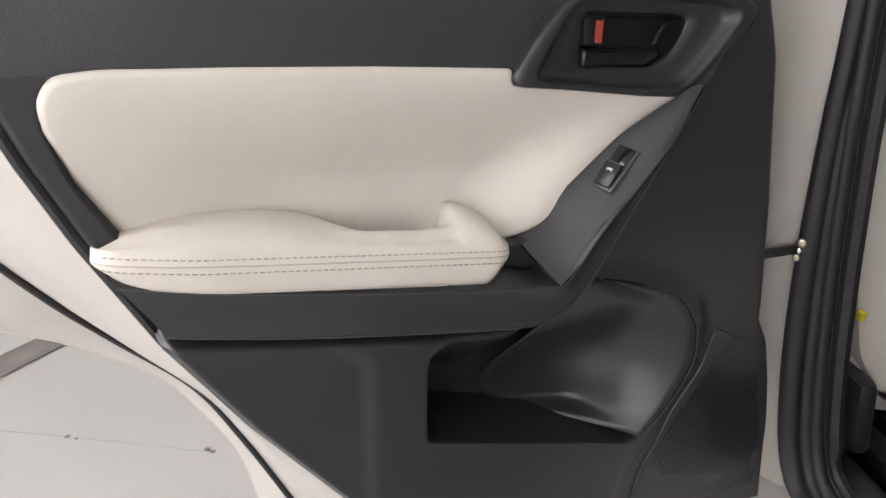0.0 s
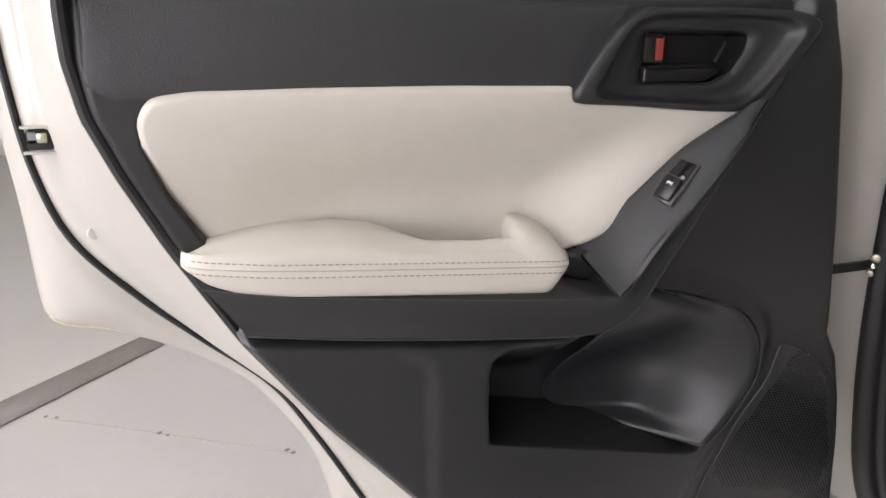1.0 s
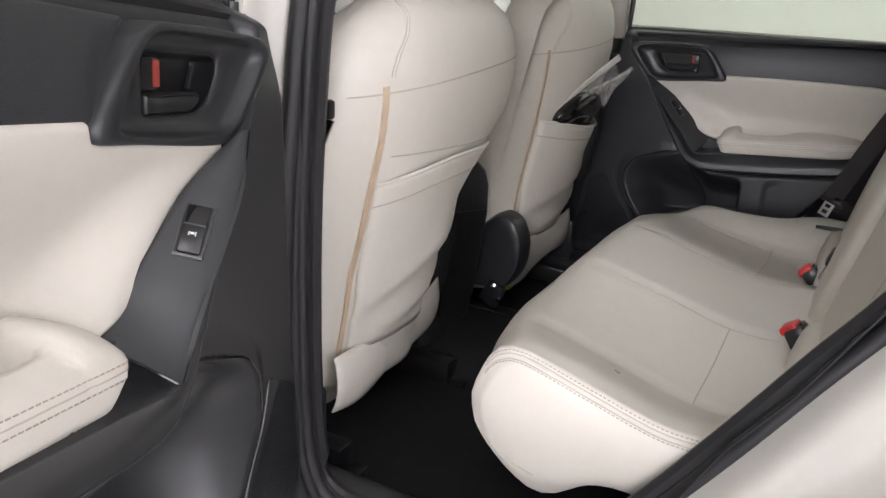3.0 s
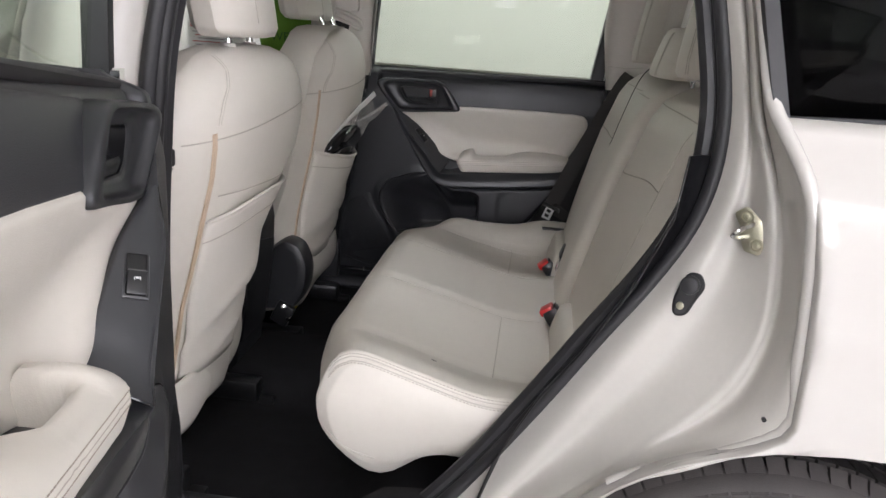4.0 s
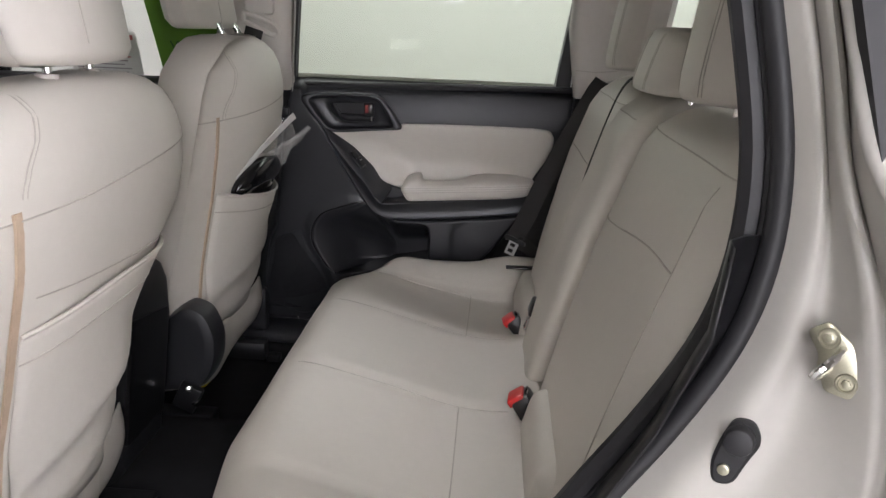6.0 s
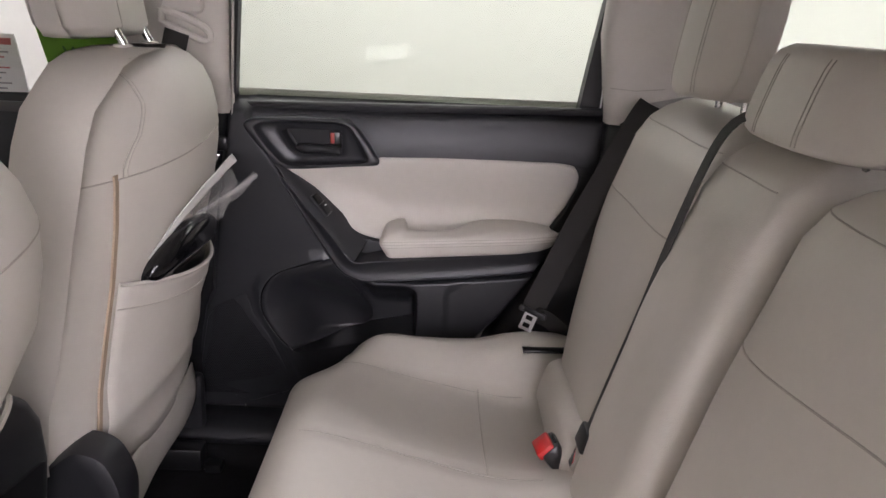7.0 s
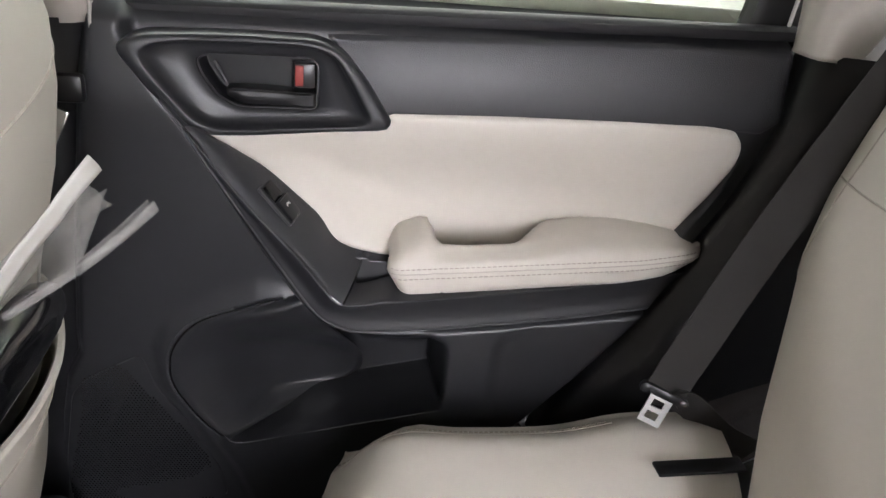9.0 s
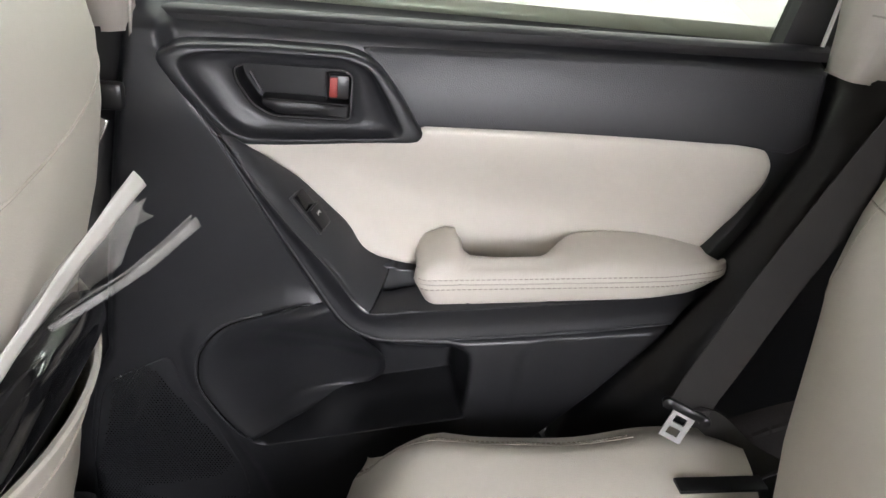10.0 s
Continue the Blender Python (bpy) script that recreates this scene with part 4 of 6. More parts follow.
# roof and headlining, floor pan, front and tail of the body
roof_rows, lining_rows = [], []
for x in np.linspace(-0.75, 1.9, 16):
    z = 1.66 - 0.10 * ((x - 0.3) / 1.3) ** 2
    roof_rows.append([(x, y, z - 0.13 * abs(y / 0.62) ** 3) for y in np.linspace(-0.62, 0.62, 15)])
    lining_rows.append([(x, y, z - 0.05 - 0.11 * abs(y / 0.62) ** 3) for y in np.linspace(-0.62, 0.62, 15)])
part("roof", loft(roof_rows), PAINT, car, "pearl white roof", thick=0.003)
part("headlining", loft(lining_rows), BEIGE, car, "beige headlining", thick=-0.003)


def floor_pan():
    rows = []
    for x in np.linspace(-1.3, 0.60, 40):
        row = []
        for y in np.linspace(-0.70, 0.70, 56):
            tunnel = 0.075 * (1 - ease((abs(y) - 0.10) / 0.09))
            z = 0.325 + tunnel + 0.05 * ease((abs(y) - 0.60) / 0.06) + 0.10 * ease((x - 0.22) / 0.16) + 0.004 * noise.noise((x * 9, y * 9, 0))
            row.append((x, y, z))
        rows.append(row)
    return loft(rows)


part("carpet", floor_pan(), CARPET, car, "black cabin carpet", thick=0.01)


def sill(sign):
    rows = []
    for x in np.linspace(-1.2, 0.50, 24):
        lift = 0.13 * ease((x - 0.36) / 0.16)
        rows.append(spline([(x, sign * 0.615, 0.372 + lift), (x, sign * 0.63, 0.400 + lift), (x, sign * 0.66, 0.408 + lift * 1.02), (x, sign * (0.695 if sign < 0 else 0.72), 0.402 + lift), (x, sign * (0.705 if sign < 0 else 0.75), 0.385 + lift)], 12))
    return loft(rows)


def rocker(sign):
    rows = []
    for x in np.linspace(-1.2, 0.53, 24):
        rows.append(spline([(x, sign * (0.70 if sign < 0 else 0.765), 0.392 if sign < 0 else 0.368), (x, sign * (0.74 if sign < 0 else 0.77), 0.386 if sign < 0 else 0.366), (x, sign * 0.775, 0.36), (x, sign * 0.80, 0.345), (x, sign * 0.85, 0.335), (x, sign * 0.86, 0.25), (x, sign * 0.80, 0.20)], 16))
    return loft(rows)


for sgn in (-1, 1):
    part("sill_plate", sill(sgn), PLASTIC, car, "black plastic sill plate", sharp=60, thick=0.003)
    part("sill_seal", tube([(-0.25, sgn * 0.742, 0.400), (0.36, sgn * 0.742, 0.400), (0.44, sgn * 0.742, 0.45), (0.52, sgn * 0.742, 0.54)] if sgn > 0 else [(-1.0, -0.71, 0.392), (-0.25, -0.71, 0.392)], 0.022, 10), RUBBER, car, "black rubber sill seal")
    part("rocker", rocker(sgn), PAINT, car, "pearl white sill", sharp=60, thick=0.003)


def front_door_side(sign):
    """Outer and inner skin of a closed front door with its window above."""
    rows = []
    for z in np.linspace(0.36, 1.07, 14):
        rows.append([(x, sign * (0.878 - 0.02 * ease((z - 0.9) / 0.2)), z) for x in np.linspace(-1.25, -0.115, 8)])
    return loft(rows)


def front_trim(sign):
    rows = []
    for z, y in ((0.40, 0.72), (0.8, 0.70), (1.0, 0.705), (1.05, 0.71), (1.065, 0.74), (1.06, 0.80)):
        rows.append([(x, sign * y, z - 0.02 * (x + 0.2) * 0) for x in np.linspace(-1.25, -0.16, 8)])
    return loft(rows)


for sgn in (-1, 1):
    fd = thing("front_door", (-0.7, sgn * 0.85, 0.36), "closed pearl white front car door with a clear window", "car door", "front doors")
    part("outer_skin", front_door_side(sgn), PAINT, fd, thick=0.003)
    part("trim_panel", front_trim(sgn), PLASTIC, fd, "charcoal front door trim", thick=0.003)
    pane = part("window_pane", loft([[(-1.15, sgn * 0.80, 1.05), (-0.6, sgn * 0.80, 1.05), (-0.13, sgn * 0.795, 1.06)], [(-0.85, sgn * 0.76, 1.27), (-0.5, sgn * 0.76, 1.29), (-0.11, sgn * 0.755, 1.28)], [(-0.50, sgn * 0.70, 1.47), (-0.3, sgn * 0.70, 1.49), (-0.08, sgn * 0.69, 1.49)]]), GLASS, fd, "clear front window", thick=0.004)
    pane.visible_shadow = False
    part("window_frame", joined([strap([(-0.13, sgn * 0.79, 1.06), (-0.115, sgn * 0.75, 1.28), (-0.08, sgn * 0.685, 1.49)], (1, 0, 0), 0.05, 0.03), strap([(-1.2, sgn * 0.79, 1.05), (-0.85, sgn * 0.755, 1.28), (-0.50, sgn * 0.695, 1.48), (-0.08, sgn * 0.685, 1.50)], (0, 0, 1), 0.04, 0.03), strap([(-0.93, sgn * 0.80, 1.05), (-0.89, sgn * 0.765, 1.26)], (1, 0, 0), 0.03, 0.02)]), RUBBER, fd, "black front window frame")
    part("belt_rail", tube([(-1.22, sgn * 0.79, 1.055), (-0.12, sgn * 0.785, 1.065)], 0.018, 8), RUBBER, fd)
    mir = thing("door_mirror", (-0.93, sgn * 0.95, 1.0), "black door mirror outside the front window", "door mirror", "door mirrors")
    ring = rounded([(sgn * 0.855, 1.035), (sgn * 1.075, 1.035), (sgn * 1.085, 1.16), (sgn * 1.06, 1.19), (sgn * 0.865, 1.175)], 0.03, 6)
    shape = lambda x, z, h: V(-0.875 - h, x, z)
    part("housing", plate(ring, shape, [(0.0, 0.0), (-0.004, 0.02), (0.0, 0.06), (0.02, 0.10), (0.05, 0.115)]), PIANO, mir, "gloss black mirror housing")
    part("mirror_glass", plate(inset_ring(ring, 0.012), lambda x, z, h: V(-0.874 + h, x, z), [(0, 0), (0.001, 0.0015)]), CHROME, mir, "mirror glass")
    part("foot", block((-0.93, sgn * 0.86, 1.03), (0.10, 0.12, 0.04), 0.012), PIANO, mir)

for sgn in (-1, 1):
    part("front_pillar", strap([(-1.35, sgn * 0.78, 1.02), (-0.95, sgn * 0.74, 1.28), (-0.55, sgn * 0.66, 1.50), (-0.3, sgn * 0.62, 1.55)], (0, 1, 0.2), 0.11, 0.05), PAINT, car, "pearl white front pillar")
wind = part("windscreen", loft([[(-1.45, y, 1.02) for y in (-0.70, 0.0, 0.70)], [(-0.70, y, 1.50) for y in (-0.58, 0.0, 0.58)]]), GLASS, car, "clear windscreen", thick=0.005)
wind.visible_shadow = False
part("dashboard", loft([spline([(-1.45, y, 1.02), (-1.15, y, 1.03), (-1.0, y, 0.98), (-0.98, y, 0.80), (-1.05, y, 0.55), (-1.2, y, 0.35)], 14) for y in np.linspace(-0.70, 0.70, 9)]), PLASTIC, car, "charcoal dashboard", thick=0.004)
part("bonnet", loft([[(x, y, 1.00 - 0.18 * ((x + 1.45) / 1.0) ** 2 - 0.05 * abs(y / 0.8) ** 3) for y in np.linspace(-0.80, 0.80, 12)] for x in np.linspace(-2.45, -1.45, 8)]), PAINT, car, "pearl white bonnet", thick=0.003)
for sgn in (-1, 1):
    part("front_wing", loft([[(x, sgn * (0.86 - 0.06 * ease((z - 0.75) / 0.2)), z) for x in np.linspace(-2.45, -1.26, 8)] for z in np.linspace(0.70, 0.95, 6)]), PAINT, car, thick=0.003)
part("nose", loft([[(-2.45 - 0.06 * math.sin((z - 0.25) * 3), y, z) for y in np.linspace(-0.84, 0.84, 8)] for z in np.linspace(0.25, 0.84, 8)]), PAINT, car, "pearl white front bumper", thick=0.003)
# tail: side glass, hatch and boot floor
for sgn in (-1, 1):
    rows = [[(0.848, sgn * 0.786, 1.152), (1.2, sgn * 0.79, 1.165), (1.62, sgn * 0.76, 1.20)], [(0.815, sgn * 0.745, 1.30), (1.2, sgn * 0.745, 1.31), (1.60, sgn * 0.72, 1.32)], [(0.80, sgn * 0.665, 1.47), (1.2, sgn * 0.665, 1.48), (1.50, sgn * 0.65, 1.46)]]
    q = part("quarter_pane", loft(rows), GLASS_DARK if sgn < 0 else GLASS_TINT, car, "dark tinted quarter window", thick=0.004)
    q.visible_shadow = False
    part("quarter_frame", joined([strap([(0.845, sgn * 0.790, 1.146), (1.2, sgn * 0.795, 1.158), (1.63, sgn * 0.765, 1.19)], (0, 0, 1), 0.020, 0.014), strap([(0.842, sgn * 0.789, 1.15), (0.812, sgn * 0.750, 1.30), (0.798, sgn * 0.67, 1.47)], (1, 0, 0), 0.018, 0.014), strap([(1.63, sgn * 0.765, 1.19), (1.61, sgn * 0.725, 1.32), (1.51, sgn * 0.655, 1.46)], (1, 0, 0), 0.03, 0.014)]), RUBBER, car, "black window rubber")
    part("rear_pillar", loft([[(1.61, sgn * 0.77, 1.14), (1.9, sgn * 0.70, 1.14), (2.04, sgn * 0.62, 1.14)], [(1.60, sgn * 0.725, 1.32), (1.8, sgn * 0.68, 1.32), (1.95, sgn * 0.60, 1.32)], [(1.50, sgn * 0.65, 1.48), (1.7, sgn * 0.62, 1.48), (1.85, sgn * 0.56, 1.48)]]), PAINT, car, thick=0.003)
    part("roof_rail", loft([[(x, sgn * 0.60, 1.545 - 0.06 * ((x - 0.3) / 1.3) ** 2), (x, sgn * 0.66, 1.50 - 0.06 * ((x - 0.3) / 1.3) ** 2), (x, sgn * 0.665, 1.47 - 0.05 * ((x - 0.3) / 1.3) ** 2)] for x in np.linspace(-0.6, 1.85, 14)]), PAINT, car, thick=0.003)
hatch = part("tailgate", loft([[(2.05, y, 0.45), (2.07, y, 0.8), (2.05, y, 1.10)] for y in np.linspace(-0.70, 0.70, 6)]), PAINT, car, "pearl white tailgate", thick=0.004)
hg = part("tailgate_pane", loft([[(2.045, y, 1.10) for y in (-0.62, 0, 0.62)], [(1.80, y, 1.54) for y in (-0.54, 0, 0.54)]]), GLASS, car, "tailgate window", thick=0.004)
hg.visible_shadow = False
part("wiper", tube([(1.99, 0.35, 1.20), (1.93, -0.15, 1.31)], 0.008, 6), RUBBER, car, "black rear wiper")
part("boot_floor", block((1.45, 0, 0.62), (1.15, 1.36, 0.03), 0.005), CARPET, car, "black boot floor")
part("underbody", block((-0.1, 0, 0.27), (4.2, 1.30, 0.08), 0.02), RUBBER, car, "black underbody")

# door striker and bump stop on the jamb
base_n = V(-0.45, -0.85, 0.1).normalized()
plate_m = Matrix.Translation((0.842, -0.752, 1.000)) @ Vector((0, 0, 1)).rotation_difference(base_n).to_matrix().to_4x4()
ring = rounded([(-0.016, -0.022), (0.000, -0.034), (0.016, -0.022), (0.017, 0.010), (0.006, 0.033), (-0.012, 0.030), (-0.010, 0.008), (-0.015, 0.0)], 0.004)
bm = plate(ring, lambda x, z, h: V(x, z, h), [(0, -0.002), (0, 0.003), (0.002, 0.004)])
bmesh.ops.transform(bm, matrix=plate_m, verts=bm.verts)
striker = part("striker_plate", bm, STEEL, car, "zinc plated door striker")
loop = spline([(0.010, 0.008, 0.0), (0.004, 0.007, 0.026), (-0.004, 0.005, 0.042), (-0.013, 0.001, 0.042), (-0.012, -0.003, 0.026), (-0.006, -0.005, 0.0)], 24)
bm = tube(loop, 0.0036, 8)
bmesh.ops.transform(bm, matrix=plate_m, verts=bm.verts)
part("striker_loop", bm, CHROME, striker)
for dz in (-0.020, 0.020):
    bm = joined([tube([(0.002 + 0.0075 * math.cos(w), dz + 0.0075 * math.sin(w), 0.004) for w in np.linspace(0, 2 * math.pi, 17)], 0.0016, 6), disc((0.002, dz, 0.0045), 0.004, 0.003, (0, 0, 1), 6, 0.001)])
    bmesh.ops.transform(bm, matrix=plate_m, verts=bm.verts)
    part("screw", bm, STEEL, striker)
stop_m = Matrix.Translation((0.783, -0.732, 0.900)) @ Vector((0, 0, 1)).rotation_difference(V(-0.35, -0.9, 0.15).normalized()).to_matrix().to_4x4()
ring = rounded([(-0.030, -0.026), (-0.012, -0.030), (0.004, -0.012), (0.022, 0.004), (0.020, 0.024), (0.004, 0.030), (-0.012, 0.014), (-0.026, -0.006)], 0.009)
bm = plate(ring, lambda x, z, h: V(x, z, h), [(0, -0.002), (0, 0.005), (0.003, 0.008)])
bmesh.ops.transform(bm, matrix=stop_m, verts=bm.verts)
stop = part("bump_stop", bm, RUBBER, car, "black rubber bump stop")
bm = disc((0.004, 0.012, 0.014), 0.013, 0.020, (0, 0, 1), 18, 0.004)
bmesh.ops.transform(bm, matrix=stop_m, verts=bm.verts)
part("buffer", bm, RUBBER, stop)
bm = disc((-0.016, -0.014, 0.009), 0.0055, 0.004, (0, 0, 1), 12, 0.001)
bmesh.ops.transform(bm, matrix=stop_m, verts=bm.verts)
part("screw", bm, STEEL, stop)
part("drain_hole", disc((0.864, -0.872, 0.790), 0.003, 0.004, (0, -1, 0), 10), PIANO, car)


# ---- rear wheel ----
def wheel(x, y, sign):
    R0, w = 0.356, 0.112
    prof = [(-w * 0.80, 0.215), (-w * 0.98, 0.235), (-w * 1.02, 0.28), (-w * 0.97, 0.315), (-w * 0.86, 0.334), (-w * 0.6, 0.3415), (0, 0.343), (w * 0.6, 0.3415), (w * 0.86, 0.334), (w * 0.97, 0.315), (w * 1.02, 0.28), (w * 0.98, 0.235), (w * 0.80, 0.215)]
    prof = [(o, r * 1.034) for o, r in prof]
    base_prof = [(o, r - 0.007 * ease((r - 0.315) / 0.02)) for o, r in prof]
    rows = [[(x + r * math.cos(a), y + o, R0 + r * math.sin(a)) for o, r in base_prof] for a in np.linspace(0, 2 * math.pi, 97)]
    t = part("wheel", loft(rows), TYRE, car, "black road tyre with worn tread on an alloy rim", sharp=50)
    bm = bmesh.new()
    rnd = random.Random(4)
    for i in range(80):
        for lane, (o0, o1) in enumerate(((-0.98, -0.62), (-0.54, -0.20), (-0.12, 0.14), (0.22, 0.54), (0.62, 0.98))):
            a0 = 2 * math.pi * (i + 0.5 * (lane % 2)) / 80
            a1 = a0 + 2 * math.pi / 80 * 0.86
            sk = 0.012 * (1 if lane < 2 else -1)
            if lane in (0, 4):
                sk = 0.004
            pts = []
            for rr in (-0.010, 0.0035):
                for a, o in ((a0, o0), (a0 + sk, o1), (a1 + sk, o1), (a1, o0)):
                    base = float(np.interp(o * w, [p[0] for p in prof[2:11]], [p[1] for p in prof[2:11]]))
                    r = base + rr
                    pts.append(bm.verts.new((x + r * math.cos(a), y + o * w, R0 + r * math.sin(a))))
            for f in ((4, 5, 6, 7), (0, 1, 5, 4), (1, 2, 6, 5), (2, 3, 7, 6), (3, 0, 4, 7)):
                bm.faces.new([pts[k] for k in f])
    part("tread", bm, TYRE, t, "worn tread blocks", kind="stuff")
    rows = [[(x + r * math.cos(a), y + sign * o, R0 + r * math.sin(a)) for o, r in ((0.085, 0.222), (0.098, 0.215), (0.080, 0.20), (0.02, 0.195), (-0.08, 0.205))] for a in np.linspace(0, 2 * math.pi, 49)]
    part("rim", loft(rows), ALLOY, t, "alloy rim")
    rim = t
    for i in range(5):
        a = 2 * math.pi * i / 5 + 0.3
        part("spoke", strap([(x, y + sign * 0.075, R0), (x + 0.1 * math.cos(a), y + sign * 0.09, R0 + 0.1 * math.sin(a)), (x + 0.205 * math.cos(a), y + sign * 0.085, R0 + 0.205 * math.sin(a))], (-math.sin(a), 0, math.cos(a)), 0.055, 0.03), ALLOY, rim)
    part("hub_cap", disc((x, y + sign * 0.085, R0), 0.035, 0.03, (0, sign, 0), 24, 0.004), ALLOY, rim)
    return t


wheel(0.92, -0.748, -1)
wheel(0.92, 0.748, 1)
wheel(-1.60, -0.748, -1)
wheel(-1.60, 0.748, 1)


# ---- front seats ----
def back_section(z, yc, xb, half, deep, n=44, bend=0.030, bend_in=None, wide=1.0, lean=0.0):
    """A seat back cut level: rounded behind, fuller at the sides in front."""
    out = []
    for i in range(n):
        a = 2 * math.pi * i / n
        c, s = math.cos(a), math.sin(a)
        ex = 2 / 2.7
        px = math.copysign(abs(c) ** ex, c)
        py = math.copysign(abs(s) ** ex, s)
        bow = (bend if py < 0 or bend_in is None else bend_in) * py * py
        if py > 0:
            py *= wide
        out.append((xb - deep / 2 + px * deep / 2 - (bow if px > 0 else -bow * 0.8) - lean * max(0.0, py) ** 2, yc + py * half, z))
    return out


SEAT_BACK = [(0.475, -0.055, 0.20, 0.124), (0.50, -0.047, 0.222, 0.152), (0.56, -0.042, 0.242, 0.179), (0.64, -0.032, 0.258, 0.193), (0.72, -0.016, 0.268, 0.200), (0.80, 0.004, 0.284, 0.207), (0.88, 0.024, 0.292, 0.214),
             (0.96, 0.044, 0.294, 0.221), (1.02, 0.054, 0.290, 0.214), (1.07, 0.056, 0.279, 0.204), (1.11, 0.051, 0.254, 0.186), (1.138, 0.040, 0.223, 0.142), (1.158, 0.026, 0.180, 0.115), (1.170, 0.011, 0.125, 0.082), (1.175, -0.004, 0.05, 0.036)]


def front_seat(yc, full):
    t = thing("bucket_seat", (-0.3, yc, 0.33), "cream leather front seat with tan piping and " + ("a stuffed back pocket" if full else "an empty back pocket"), "car seat", "front seats")
    lift = 0.037 if full else 0.0
    rows = []
    for z, x, h, d in SEAT_BACK:
        up = ease((z - 0.62) / 0.3)
        if full:
            rows.append(back_section(z + lift * ease((z - 0.6) / 0.6), yc, x - 0.008, h, d, 72, 0.030 + 0.030 * up, 0.030 - 0.006 * up))
        else:
            rows.append(back_section(z, yc, x, h, d, 72, 0.030 - 0.014 * up, 0.030 - 0.044 * up, 1 + 0.06 * ease((z - 0.9) / 0.2) - 0.24 * ease((0.90 - z) / 0.34), 0.110 * ease((0.93 - z) / 0.13)))
    bm = loft(rows, True, True)
    rnd = noise
    for v in bm.verts:
        p = v.co
        # soft creases on the lower back
        if p.x > -0.12 and p.z < 0.95:
            s = (p.y - yc)
            w = 0.004 * math.sin((p.z + 0.25 * s) * 46) * ease((0.92 - p.z) / 0.2) * ease((p.z - 0.5) / 0.1)
            v.co.x += w * 0.7 + 0.006 * noise.noise((p.x * 5, p.y * 6, p.z * 6))
    bmesh.ops.subdivide_edges(bm, edges=bm.edges[:], cuts=1, use_grid_fill=True, smooth=0.6)
    bmesh.ops.recalc_face_normals(bm, faces=bm.faces[:])
    tree = bvh(bm)
    back = part("backrest", bm, LEATHER, t, "cream leather seat back", sharp=80)
    behind = (-1, 0, 0)
    # tan piping and the seam lines on the back
    pipe = on_surface(tree, [(0.5, yc - 0.206 + 0.024 * (1.045 - z) / 0.40, z) for z in np.linspace(1.037 + lift * 0.5, 0.56, 40)], behind, 0.0008)
    part("piping", strap(pipe, (0, 1, 0), 0.016, 0.003), STRIPE, back, "tan piping stripe")
    part("piping_edge", tube([p + V(0.001, 0.009, 0) for p in pipe], 0.0012, 5), SEAM, back)
    for z0, z1, y0, y1, r in ((1.040, 1.075, -0.262, 0.262, 0.0013),):
        line = on_surface(tree, [(0.5, yc + y, 1.042 + lift * 0.6 + 0.018 * (y / 0.235)) for y in np.linspace(y0, y1, 40)], behind, 0.0)
        part("seam", tube(line, r, 5), SEAM, back)
    line = on_surface(tree, [(0.5, yc - 0.196 + 0.05 * ease((z - 1.05) / 0.1), z) for z in np.linspace(1.05, 1.165 + lift, 16)], behind, 0.0)
    part("seam", tube(line, 0.0011, 5), SEAM, back)
    line = on_surface(tree, [(0.5, yc - 0.190 + 0.05 * ease((z - 1.05) / 0.1), z) for z in np.linspace(1.05, 1.165 + lift, 16)], behind, 0.0)
    part("seam", tube(line, 0.0008, 5), SEAM, back)
    # pocket: a sewn sheet that bellies out from the back
    open_by = 0.025 if full else 0.008
    rows = []
    for i in range(26):
        s = i / 25
        z = (0.893 if full else 0.885) - 0.325 * s
        row = []
        for j in range(27):
            u = j / 26
            y_in = yc - 0.197 + 0.024 * (1.045 - z) / 0.40
            y = y_in + ((yc + 0.222) - y_in - (0.0 if full else 0.09 * ease((0.90 - z) / 0.34))) * u
            sag = (-0.030 if full else 0.016) * math.sin(u * math.pi) * (1 - s) + 0.012 * (u - 0.5) * (1 - s)
            if full:
                sag = (-0.042 * u - 0.014 * math.sin(u * math.pi)) * (1 - s)
            q = on_surface(tree, [(0.5, y, z + sag)], behind)
            x0 = q[0].x if q else -0.05
            belly = open_by * math.sin(u * math.pi) ** (0.8 if full else 0.7) * (1 - s) ** 1.1
            fold = sum(0.017 * math.exp(-((s - c - 0.30 * (1 - u)) / (0.05 if s > c + 0.30 * (1 - u) else 0.14)) ** 2) for c in (0.42, 0.70)) * (0.35 + 0.65 * u) * ease((1 - u) / 0.06) * ease((1 - s) / 0.1)
            row.append((x0 + 0.0012 + 0.002 * ease(u / 0.06) + belly + max(0, fold), y, z + sag))
        rows.append(row)
    pk = loft(rows)
    pocket = part("back_pocket", pk, LEATHER_SIDE, back, "cream leather map pocket", sharp=80, thick=0.0015)
    part("pocket_hem", tube([Vector(p) + V(0.001, 0, 0) for p in rows[0]], 0.0035, 6), LEATHER_SIDE, back)
    part("pocket_seam", tube([Vector(p) + V(0.0016, 0, 0) for p in rows[3]], 0.0013, 5), SEAM, back)
    line = on_surface(tree, [(0.5, yc - 0.172 + 0.40 * u, 0.925 - 0.02 * u - (0.03 * u if full else 0.0)) for u in np.linspace(0, 1, 30)], behind, 0.0)
    if not full:
        part("seam", tube(line, 0.0012, 5), SEAM, back)
    # loose flap along the foot of the back
    rows = []
